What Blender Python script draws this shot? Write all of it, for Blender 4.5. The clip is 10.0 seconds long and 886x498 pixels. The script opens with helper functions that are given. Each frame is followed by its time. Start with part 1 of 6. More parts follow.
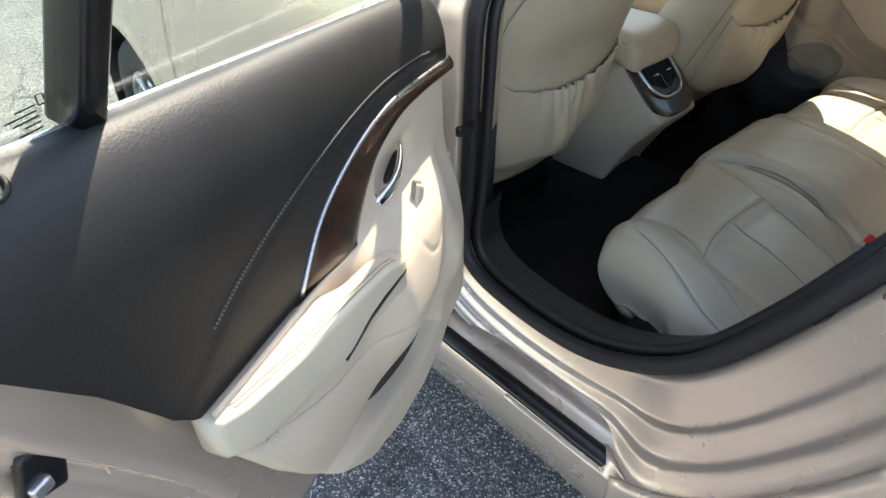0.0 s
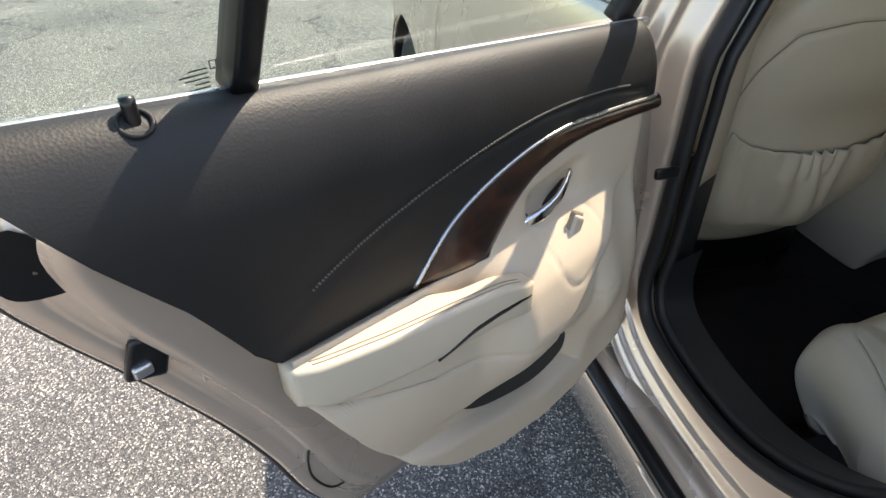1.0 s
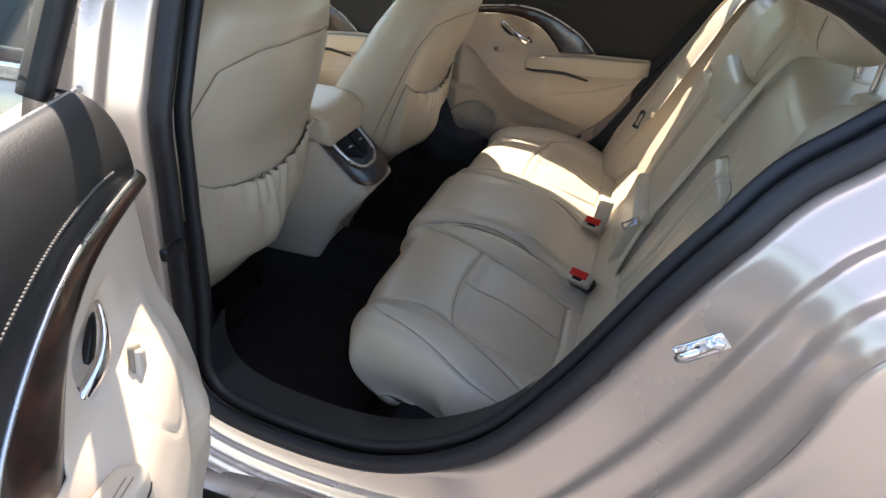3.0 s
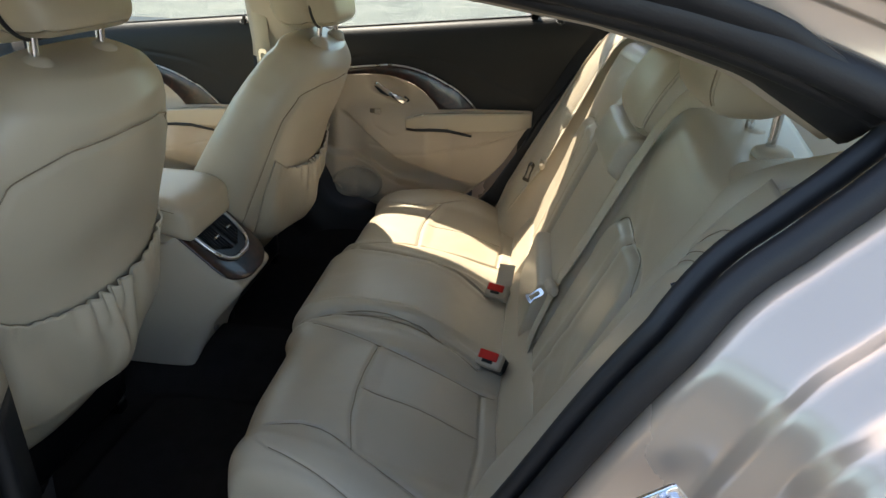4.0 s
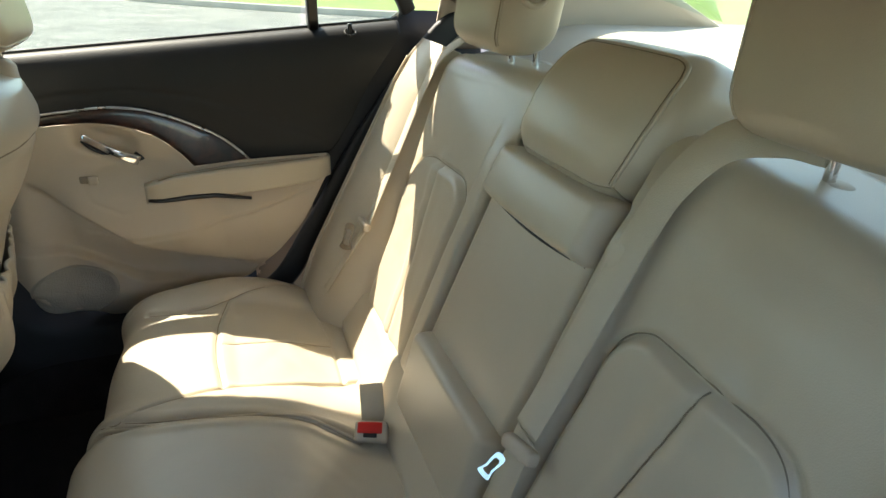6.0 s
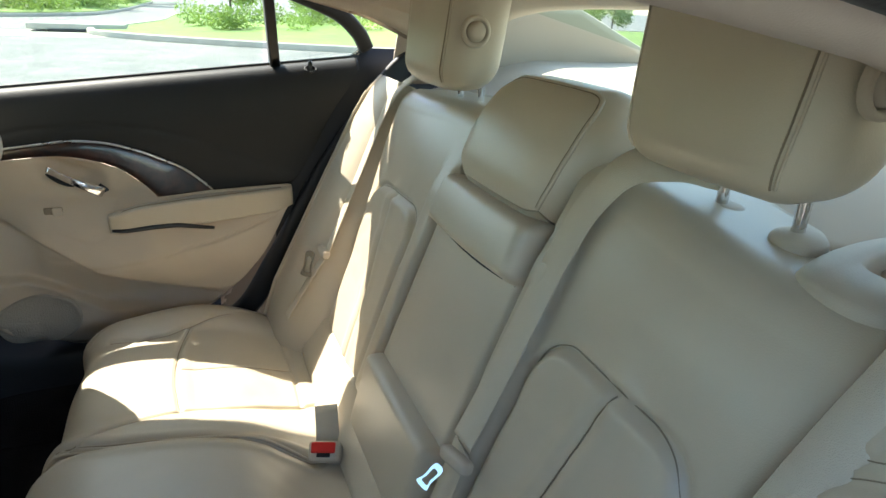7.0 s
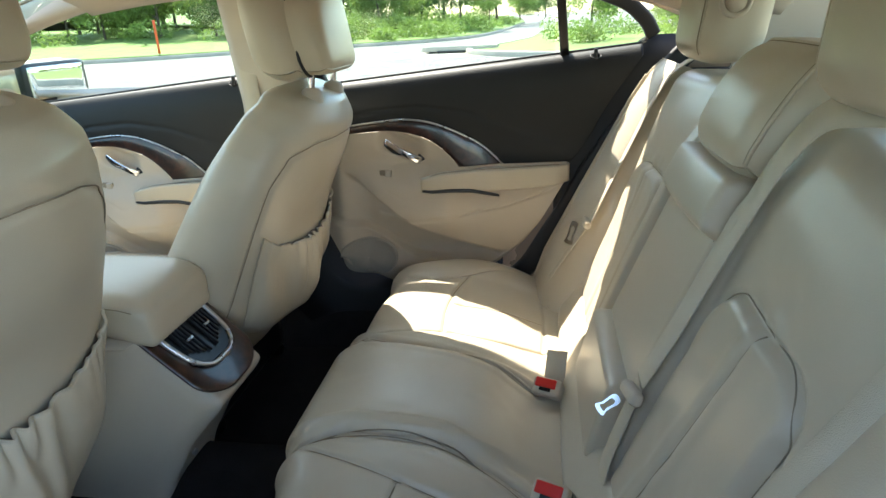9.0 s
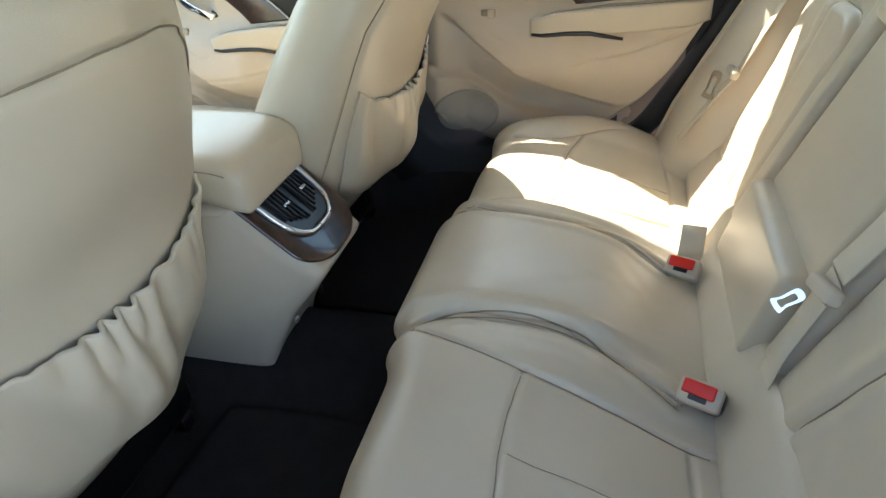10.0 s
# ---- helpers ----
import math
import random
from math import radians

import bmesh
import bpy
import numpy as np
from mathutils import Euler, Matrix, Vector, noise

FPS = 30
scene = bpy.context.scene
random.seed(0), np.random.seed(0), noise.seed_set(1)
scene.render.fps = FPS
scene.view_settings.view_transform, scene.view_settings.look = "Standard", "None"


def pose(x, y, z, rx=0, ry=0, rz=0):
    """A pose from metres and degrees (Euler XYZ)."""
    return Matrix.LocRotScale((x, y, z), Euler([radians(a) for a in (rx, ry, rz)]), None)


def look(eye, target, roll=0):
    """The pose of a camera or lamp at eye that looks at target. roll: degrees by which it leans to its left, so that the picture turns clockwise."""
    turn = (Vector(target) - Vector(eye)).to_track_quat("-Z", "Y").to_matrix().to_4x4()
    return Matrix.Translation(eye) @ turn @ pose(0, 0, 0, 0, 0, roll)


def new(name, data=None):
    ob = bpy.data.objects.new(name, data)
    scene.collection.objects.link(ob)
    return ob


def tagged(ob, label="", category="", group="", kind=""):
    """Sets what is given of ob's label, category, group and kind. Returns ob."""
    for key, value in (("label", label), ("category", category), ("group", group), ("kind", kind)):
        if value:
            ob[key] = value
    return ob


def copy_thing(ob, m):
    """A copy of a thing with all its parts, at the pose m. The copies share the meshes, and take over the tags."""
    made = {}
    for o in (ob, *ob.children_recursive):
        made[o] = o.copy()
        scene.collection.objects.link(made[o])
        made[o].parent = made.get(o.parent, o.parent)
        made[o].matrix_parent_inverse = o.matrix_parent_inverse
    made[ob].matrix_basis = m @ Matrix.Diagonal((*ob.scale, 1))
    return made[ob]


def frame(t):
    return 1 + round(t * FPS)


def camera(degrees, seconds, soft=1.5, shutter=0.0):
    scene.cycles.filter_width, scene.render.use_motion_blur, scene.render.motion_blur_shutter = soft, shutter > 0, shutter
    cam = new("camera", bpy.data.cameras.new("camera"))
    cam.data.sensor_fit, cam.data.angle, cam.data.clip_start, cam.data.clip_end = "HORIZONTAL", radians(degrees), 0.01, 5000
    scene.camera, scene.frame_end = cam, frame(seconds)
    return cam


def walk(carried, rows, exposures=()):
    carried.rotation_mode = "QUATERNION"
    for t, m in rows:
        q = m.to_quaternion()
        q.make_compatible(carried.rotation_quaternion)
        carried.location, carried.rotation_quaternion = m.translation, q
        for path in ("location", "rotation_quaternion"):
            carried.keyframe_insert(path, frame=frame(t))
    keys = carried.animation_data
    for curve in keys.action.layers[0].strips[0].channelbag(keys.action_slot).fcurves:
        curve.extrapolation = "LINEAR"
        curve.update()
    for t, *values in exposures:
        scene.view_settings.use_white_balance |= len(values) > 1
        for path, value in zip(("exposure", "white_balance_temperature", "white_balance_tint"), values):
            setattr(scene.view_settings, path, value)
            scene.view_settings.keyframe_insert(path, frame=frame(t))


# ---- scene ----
cam = camera(71.2, 10.0)
PATH = [
    (0, (0.402, -1.457, 1.246), (-0.818, -0.42, 0.048), -1.9),
    (0.5, (0.457, -1.355, 1.255), (-1.088, -0.809, 0.107), -0.1),
    (1, (0.454, -1.355, 1.247), (-1.139, -0.964, 0.103), -1.3),
    (1.5, (0.434, -1.341, 1.239), (-1.151, -0.922, 0.094), -0.9),
    (2, (0.358, -1.325, 1.236), (-1.049, -0.453, 0.114), 2.4),
    (2.5, (0.268, -1.358, 1.235), (-0.655, 0.053, 0.159), 4.5),
    (3, (0.256, -1.378, 1.235), (-0.231, 0.268, 0.207), 3.9),
    (3.2, (0.253, -1.373, 1.236), (-0.108, 0.318, 0.231), 3.8),
    (4.3, (0.233, -1.112, 1.236), (0.026, 0.682, 0.376), 1.6),
    (4.5, (0.202, -1.056, 1.216), (0.004, 0.742, 0.362), 1.6),
    (5, (0.084, -0.876, 1.152), (0.032, 0.918, 0.269), 0.2),
    (5.5, (0.027, -0.72, 1.157), (0.346, 1.032, 0.247), 0.0),
    (6, (0.025, -0.67, 1.178), (0.695, 1.022, 0.348), 2.7),
    (6.2, (0.033, -0.673, 1.188), (0.776, 1.011, 0.405), 3.4),
    (7.3, (0.09, -0.77, 1.188), (0.8, 0.96, 0.478), 2.0),
    (7.5, (0.128, -0.792, 1.187), (0.701, 0.996, 0.5), 0.9),
    (8, (0.184, -0.855, 1.205), (0.32, 1.033, 0.558), -2.4),
    (8.5, (0.207, -0.904, 1.189), (0.004, 0.984, 0.562), -3.3),
    (9, (0.201, -0.912, 1.146), (-0.103, 0.936, 0.445), -2.6),
    (9.5, (0.199, -0.907, 1.121), (-0.151, 0.825, 0.184), -2.7),
    (10, (0.093, -0.793, 1.105), (-0.409, 0.798, 0.002), -5.4),
]
walk(cam, [(t, look(eye, target, roll)) for t, eye, target, roll in PATH], [(0, 2.25, 7400, 10), (1, 1.75, 7600, 12), (2, 2.05, 7400, 11), (2.7, 2.28, 6900, 12), (3, 2.3, 7100, 17), (4.5, 1.8, 7400, 7), (5.0, 2.65, 7500, 7), (5.5, 2.65, 7400, 6), (6.1, 2.25, 7300, 6), (7.5, 2.5, 6600, 6), (8.0, 2.3, 6700, 7), (8.5, 1.8, 6700, 6), (9, 2.55, 6800, 6), (9.5, 2.84, 7000, 8), (10, 3.1, 7150, 9)])

# ---- light ----
GROUND = -0.05
SUN_TO = Vector((-0.333, 0.536, 0.82)).normalized()
world = bpy.data.worlds.new("sky")
scene.world = world
world.use_nodes = True
wn = world.node_tree.nodes
sky = wn.new("ShaderNodeTexSky")
sky.sky_type = "NISHITA"
sky.sun_disc = False
sky.sun_elevation = math.asin(SUN_TO.z)
sky.sun_rotation = math.atan2(SUN_TO.x, SUN_TO.y)
world.node_tree.links.new(sky.outputs[0], wn["Background"].inputs[0])
wn["Background"].inputs[1].default_value = 0.15
sun = new("sun", bpy.data.lights.new("sun", "SUN"))
sun.data.energy = 3.0
sun.data.angle = radians(0.53)
sun.data.color = (1.0, 0.95, 0.87)
sun.rotation_mode = "QUATERNION"
sun.rotation_quaternion = (-SUN_TO).to_track_quat("-Z", "Y")


# ---- materials ----
def material(name, base, rough=0.5, metal=0.0, grain=0.0, grain_size=200.0, vary=0.0, vary_size=6.0, coat=0.0, spec=0.5, tint=None):
    """A surface with mottled colour at one scale and fine relief at another."""
    m = bpy.data.materials.new(name)
    m.use_nodes = True
    nt = m.node_tree
    b = nt.nodes["Principled BSDF"]
    b.inputs["Roughness"].default_value = rough
    b.inputs["Metallic"].default_value = metal
    b.inputs["Coat Weight"].default_value = coat
    b.inputs["Coat Roughness"].default_value = 0.06
    b.inputs["Specular IOR Level"].default_value = spec
    b.inputs["Base Color"].default_value = (*base, 1)
    co = nt.nodes.new("ShaderNodeTexCoord")
    if vary:
        n = nt.nodes.new("ShaderNodeTexNoise")
        n.inputs["Scale"].default_value = vary_size
        n.inputs["Detail"].default_value = 6
        nt.links.new(co.outputs["Object"], n.inputs["Vector"])
        r = nt.nodes.new("ShaderNodeValToRGB")
        other = tint or tuple(c * (1 - vary) for c in base)
        r.color_ramp.elements[0].color = (*other, 1)
        r.color_ramp.elements[1].color = (*base, 1)
        r.color_ramp.elements[0].position, r.color_ramp.elements[1].position = 0.3, 0.68
        nt.links.new(n.outputs["Fac"], r.inputs["Fac"])
        nt.links.new(r.outputs["Color"], b.inputs["Base Color"])
        q = nt.nodes.new("ShaderNodeMapRange")
        q.inputs["To Min"].default_value, q.inputs["To Max"].default_value = rough * 0.85, min(1, rough * 1.15)
        nt.links.new(n.outputs["Fac"], q.inputs["Value"])
        nt.links.new(q.outputs["Result"], b.inputs["Roughness"])
    if grain:
        v = nt.nodes.new("ShaderNodeTexVoronoi")
        v.inputs["Scale"].default_value = grain_size
        nt.links.new(co.outputs["Object"], v.inputs["Vector"])
        u = nt.nodes.new("ShaderNodeBump")
        u.inputs["Strength"].default_value = grain
        u.inputs["Distance"].default_value = 0.002
        nt.links.new(v.outputs["Distance"], u.inputs["Height"])
        nt.links.new(u.outputs["Normal"], b.inputs["Normal"])
    return m


def wood_material():
    m = material("burl_wood", (0.06, 0.022, 0.014), 0.28, coat=0.5)
    nt = m.node_tree
    b = nt.nodes["Principled BSDF"]
    co = nt.nodes.new("ShaderNodeTexCoord")
    n = nt.nodes.new("ShaderNodeTexNoise")
    n.inputs["Scale"].default_value, n.inputs["Detail"].default_value, n.inputs["Distortion"].default_value = 22, 8, 1.6
    r = nt.nodes.new("ShaderNodeValToRGB")
    r.color_ramp.elements[0].color, r.color_ramp.elements[1].color = (0.006, 0.003, 0.0025, 1), (0.060, 0.020, 0.013, 1)
    r.color_ramp.elements[0].position, r.color_ramp.elements[1].position = 0.36, 0.75
    nt.links.new(co.outputs["Object"], n.inputs["Vector"])
    nt.links.new(n.outputs["Fac"], r.inputs["Fac"])
    nt.links.new(r.outputs["Color"], b.inputs["Base Color"])
    return m


def asphalt_material():
    m = bpy.data.materials.new("asphalt")
    m.use_nodes = True
    nt = m.node_tree
    b = nt.nodes["Principled BSDF"]
    b.inputs["Roughness"].default_value = 0.85
    co = nt.nodes.new("ShaderNodeTexCoord")
    v = nt.nodes.new("ShaderNodeTexVoronoi")
    v.inputs["Scale"].default_value = 240
    nt.links.new(co.outputs["Object"], v.inputs["Vector"])
    sep = nt.nodes.new("ShaderNodeSeparateColor")
    nt.links.new(v.outputs["Color"], sep.inputs["Color"])
    r = nt.nodes.new("ShaderNodeValToRGB")
    els = r.color_ramp.elements
    els[0].position, els[0].color = 0.0, (0.045, 0.045, 0.048, 1)
    els[1].position, els[1].color = 1.0, (0.70, 0.64, 0.58, 1)
    e = els.new(0.55)
    e.color = (0.105, 0.101, 0.098, 1)
    e = els.new(0.85)
    e.color = (0.23, 0.22, 0.21, 1)
    nt.links.new(sep.outputs["Red"], r.inputs["Fac"])
    big = nt.nodes.new("ShaderNodeTexNoise")
    big.inputs["Scale"].default_value, big.inputs["Detail"].default_value = 0.9, 7
    nt.links.new(co.outputs["Object"], big.inputs["Vector"])
    rr = nt.nodes.new("ShaderNodeValToRGB")
    rr.color_ramp.elements[0].position, rr.color_ramp.elements[0].color = 0.3, (0.72, 0.72, 0.72, 1)
    rr.color_ramp.elements[1].position, rr.color_ramp.elements[1].color = 0.7, (1.25, 1.22, 1.17, 1)
    nt.links.new(big.outputs["Fac"], rr.inputs["Fac"])
    mix = nt.nodes.new("ShaderNodeMix")
    mix.data_type, mix.blend_type = "RGBA", "MULTIPLY"
    mix.inputs["Factor"].default_value = 1.0
    nt.links.new(r.outputs["Color"], mix.inputs["A"])
    nt.links.new(rr.outputs["Color"], mix.inputs["B"])
    # thin meandering cracks
    wob = nt.nodes.new("ShaderNodeTexNoise")
    wob.inputs["Scale"].default_value, wob.inputs["Detail"].default_value = 2.5, 5
    nt.links.new(co.outputs["Object"], wob.inputs["Vector"])
    add = nt.nodes.new("ShaderNodeMix")
    add.data_type, add.blend_type = "RGBA", "LINEAR_LIGHT"
    add.inputs["Factor"].default_value = 0.35
    nt.links.new(co.outputs["Object"], add.inputs["A"])
    nt.links.new(wob.outputs["Color"], add.inputs["B"])
    cr = nt.nodes.new("ShaderNodeTexVoronoi")
    cr.feature = "DISTANCE_TO_EDGE"
    cr.inputs["Scale"].default_value = 0.55
    nt.links.new(add.outputs["Result"], cr.inputs["Vector"])
    cm = nt.nodes.new("ShaderNodeMapRange")
    cm.inputs["From Max"].default_value = 0.012
    cm.inputs["To Min"].default_value = 0.45
    nt.links.new(cr.outputs["Distance"], cm.inputs["Value"])
    mul = nt.nodes.new("ShaderNodeMix")
    mul.data_type, mul.blend_type = "RGBA", "MULTIPLY"
    mul.inputs["Factor"].default_value = 1.0
    nt.links.new(mix.outputs["Result"], mul.inputs["A"])
    nt.links.new(cm.outputs["Result"], mul.inputs["B"])
    nt.links.new(mul.outputs["Result"], b.inputs["Base Color"])
    u = nt.nodes.new("ShaderNodeBump")
    u.inputs["Strength"].default_value, u.inputs["Distance"].default_value = 0.9, 0.004
    nt.links.new(v.outputs["Distance"], u.inputs["Height"])
    nt.links.new(u.outputs["Normal"], b.inputs["Normal"])
    return m


def glass_material(name, tint, gloss=0.06):
    m = bpy.data.materials.new(name)
    m.use_nodes = True
    nt = m.node_tree
    nt.nodes.remove(nt.nodes["Principled BSDF"])
    t = nt.nodes.new("ShaderNodeBsdfTransparent")
    t.inputs[0].default_value = (*tint, 1)
    g = nt.nodes.new("ShaderNodeBsdfGlossy")
    g.inputs["Roughness"].default_value = 0.02
    w = nt.nodes.new("ShaderNodeLayerWeight")
    w.inputs["Blend"].default_value = 0.5
    p = nt.nodes.new("ShaderNodeMath")
    p.operation = "POWER"
    p.inputs[1].default_value = 4.0
    nt.links.new(w.outputs["Facing"], p.inputs[0])
    f = nt.nodes.new("ShaderNodeMath")
    f.operation = "MULTIPLY_ADD"
    f.inputs[1].default_value, f.inputs[2].default_value = 0.6, gloss * 0.6
    nt.links.new(p.outputs[0], f.inputs[0])
    x = nt.nodes.new("ShaderNodeMixShader")
    nt.links.new(f.outputs[0], x.inputs[0])
    nt.links.new(t.outputs[0], x.inputs[1])
    nt.links.new(g.outputs[0], x.inputs[2])
    nt.links.new(x.outputs[0], nt.nodes["Material Output"].inputs[0])
    return m


LEATHER = material("cream_leather", (0.54, 0.465, 0.355), 0.32, grain=0.08, grain_size=700, vary=0.06, vary_size=9)
VINYL = material("cream_vinyl", (0.57, 0.47, 0.355), 0.5, grain=0.12, grain_size=600, vary=0.06, vary_size=7)
PLASTIC = material("beige_plastic", (0.53, 0.455, 0.36), 0.55, grain=0.12, grain_size=700, vary=0.05)
WEBBING = material("beige_webbing", (0.56, 0.49, 0.38), 0.65, grain=0.3, grain_size=900)
DARK = material("dark_brown_vinyl", (0.0165, 0.0158, 0.0155), 0.55, spec=0.36, grain=0.10, grain_size=420, vary=0.2, vary_size=12)
# brown tone with the shade of sewn creases put into it
SEAM = material("seam_shadow_thread", (0.27, 0.22, 0.16), 0.9, vary=0.1)
CARPET = material("black_carpet", (0.024, 0.022, 0.023), 0.95, grain=1.0, grain_size=500, vary=0.35, vary_size=25, spec=0.15)
RUBBER = material("black_rubber", (0.012, 0.012, 0.014), 0.55, grain=0.06, grain_size=500, vary=0.2)
BLACK = material("black_plastic", (0.008, 0.008, 0.009), 0.3, vary=0.2)
PAINT = material("champagne_paint", (0.66, 0.53, 0.425), 0.27, metal=0.55, vary=0.05, vary_size=3, coat=0.8)
CHROME = material("chrome", (0.82, 0.82, 0.84), 0.1, metal=1.0, vary=0.05, vary_size=30)
SATIN = material("satin_silver", (0.62, 0.61, 0.6), 0.28, metal=0.9, vary=0.06, vary_size=30)
RED = material("red_button", (0.72, 0.02, 0.012), 0.40, vary=0.1, vary_size=40)
GRILLE = material("speaker_grille", (0.42, 0.37, 0.305), 0.7, grain=0.8, grain_size=420, vary=0.1)
HEADLINER = material("headliner_cloth", (0.55, 0.47, 0.38), 0.9, grain=0.12, grain_size=900, vary=0.05)
THREAD = material("grey_thread", (0.13, 0.12, 0.105), 0.8, vary=0.1)
WOOD = wood_material()
ASPHALT = asphalt_material()
GLASS = glass_material("tinted_glass", (0.74, 0.86, 0.80))
MIRROR = material("mirror_glass", (0.9, 0.92, 0.93), 0.02, metal=1.0)
TYRE = material("tyre_rubber", (0.02, 0.02, 0.021), 0.75, grain=0.5, grain_size=120, vary=0.3)
CONCRETE = material("concrete", (0.46, 0.42, 0.35), 0.9, grain=0.5, grain_size=60, vary=0.25, vary_size=1.5)
GRASS = material("mown_grass", (0.17, 0.26, 0.045), 0.9, grain=1.0, grain_size=30, vary=0.45, vary_size=1.2)
LEAF = material("green_leaf", (0.27, 0.38, 0.085), 0.55, vary=0.45, vary_size=0.7)
LEAF_DARK = material("dark_green_leaf", (0.13, 0.22, 0.05), 0.55, vary=0.5, vary_size=0.6)
for m in (LEAF, LEAF_DARK):
    nt = m.node_tree
    bs, out = nt.nodes["Principled BSDF"], nt.nodes["Material Output"]
    tr, mx = nt.nodes.new("ShaderNodeBsdfTranslucent"), nt.nodes.new("ShaderNodeMixShader")
    mx.inputs[0].default_value = 0.4
    nt.links.new(bs.inputs["Base Color"].links[0].from_socket, tr.inputs["Color"])
    nt.links.new(bs.outputs[0], mx.inputs[1])
    nt.links.new(tr.outputs[0], mx.inputs[2])
    nt.links.new(mx.outputs[0], out.inputs["Surface"])
BARK = material("grey_bark", (0.12, 0.09, 0.065), 0.9, grain=0.8, grain_size=25, vary=0.4)
ORANGE = material("orange_stake", (0.75, 0.10, 0.02), 0.6, vary=0.15)
WHITE_PRINT = material("white_print", (0.75, 0.75, 0.73), 0.6, vary=0.05)


# ---- mesh helpers ----
def thing(name, base, label, category, group="", kind=""):
    return tagged(new(name), label, category, group, kind) if base is None else place_empty(name, base, label, category, group, kind)


def place_empty(name, base, label, category, group, kind):
    ob = new(name)
    ob.empty_display_size = 0.05
    ob.location = base
    return tagged(ob, label, category, group, kind)


def origin(ob):
    p = Vector((0, 0, 0))
    while ob:
        p += ob.location
        ob = ob.parent
    return p


def part(name, verts, faces, mat, parent=None, label="", smooth=True):
    """One mesh object from vertices in the world's metres."""
    o = np.array(origin(parent)) if parent else np.zeros(3)
    me = bpy.data.meshes.new(name)
    me.from_pydata((np.asarray(verts, float) - o).tolist(), [], faces)
    me.materials.append(mat)
    bm = bmesh.new()
    bm.from_mesh(me)
    bmesh.ops.recalc_face_normals(bm, faces=bm.faces)
    bm.to_mesh(me)
    bm.free()
    if smooth:
        me.shade_smooth()
    ob = new(name, me)
    if parent:
        ob.parent = parent
    if label:
        tagged(ob, label)
    return ob


def grid_faces(nu, nv, close_u=False, close_v=False, base=0):
    f = []
    for i in range(nu if close_u else nu - 1):
        for j in range(nv if close_v else nv - 1):
            a, b = i * nv + j, i * nv + (j + 1) % nv
            c, d = ((i + 1) % nu) * nv + (j + 1) % nv, ((i + 1) % nu) * nv + j
            f.append((base + a, base + b, base + c, base + d))
    return f


def normals(P):
    du, dv = np.gradient(P, axis=0), np.gradient(P, axis=1)
    n = np.cross(du, dv)
    return n / np.maximum(np.linalg.norm(n, axis=2, keepdims=True), 1e-9)


def sheet(name, P, mat, parent=None, thick=0.0, label="", flip=False):
    """A surface over a grid of places, with a back at the given thickness."""
    nu, nv = P.shape[:2]
    V = P.reshape(-1, 3)
    F = grid_faces(nu, nv)
    if thick:
        n = normals(P) * (-thick if flip else thick)
        V = np.vstack([V, (P - n).reshape(-1, 3)])
        N = nu * nv
        F += [tuple(N + i for i in f[::-1]) for f in grid_faces(nu, nv)]
        rim = [i * nv for i in range(nu)] + [(nu - 1) * nv + j for j in range(1, nv)] + [i * nv + nv - 1 for i in range(nu - 2, -1, -1)] + [j for j in range(nv - 2, 0, -1)]
        F += [(rim[k], rim[(k + 1) % len(rim)], N + rim[(k + 1) % len(rim)], N + rim[k]) for k in range(len(rim))]
    return part(name, V, F, mat, parent, label)


def spline(pts, n=60, closed=False):
    """A smooth curve through the places."""
    p = np.asarray(pts, float)
    m = len(p)
    idx = lambda i: p[i % m] if closed else p[min(max(i, 0), m - 1)]
    segs = m if closed else m - 1
    out = []
    for k in range(n):
        s = k / (n if closed else n - 1) * segs
        i = min(int(s), segs - 1)
        t = s - i
        a, b, c, d = idx(i - 1), idx(i), idx(i + 1), idx(i + 2)
        out.append(0.5 * (2 * b + (c - a) * t + (2 * a - 5 * b + 4 * c - d) * t * t + (3 * b - a - 3 * c + d) * t ** 3))
    return np.array(out)


def sweep(name, path, section, mat, parent=None, label="", closed=False, up=(0, 0, 1), scale=None):
    """A closed section (across, up) carried along a path."""
    path = np.asarray(path, float)
    sec = np.asarray(section, float)
    tan = np.gradient(path, axis=0) if not closed else np.roll(path, -1, 0) - np.roll(path, 1, 0)
    tan /= np.maximum(np.linalg.norm(tan, axis=1, keepdims=True), 1e-9)
    up = np.broadcast_to(np.asarray(up, float), path.shape)
    side = np.cross(tan, up)
    side /= np.maximum(np.linalg.norm(side, axis=1, keepdims=True), 1e-9)
    upp = np.cross(side, tan)
    k = np.ones(len(path)) if scale is None else np.asarray(scale)
    P = path[:, None, :] + (sec[None, :, :1] * side[:, None, :] + sec[None, :, 1:] * upp[:, None, :]) * k[:, None, None]
    n, m = len(path), len(sec)
    F = grid_faces(n, m, closed, True)
    if not closed:
        F += [tuple(range(m))[::-1], tuple((n - 1) * m + i for i in range(m))]
    return part(name, P.reshape(-1, 3), F, mat, parent, label)


def ring(r, n=10, rx=None):
    a = np.linspace(0, 2 * np.pi, n, endpoint=False)
    return np.stack([(rx or r) * np.cos(a), r * np.sin(a)], 1)


def rrect(w, h, r, n=4):
    out = []
    for cx, cy, a0 in ((w / 2 - r, h / 2 - r, 0), (-w / 2 + r, h / 2 - r, 90), (-w / 2 + r, -h / 2 + r, 180), (w / 2 - r, -h / 2 + r, 270)):
        for k in range(n + 1):
            a = math.radians(a0 + 90 * k / n)
            out.append((cx + r * math.cos(a), cy + r * math.sin(a)))
    return out


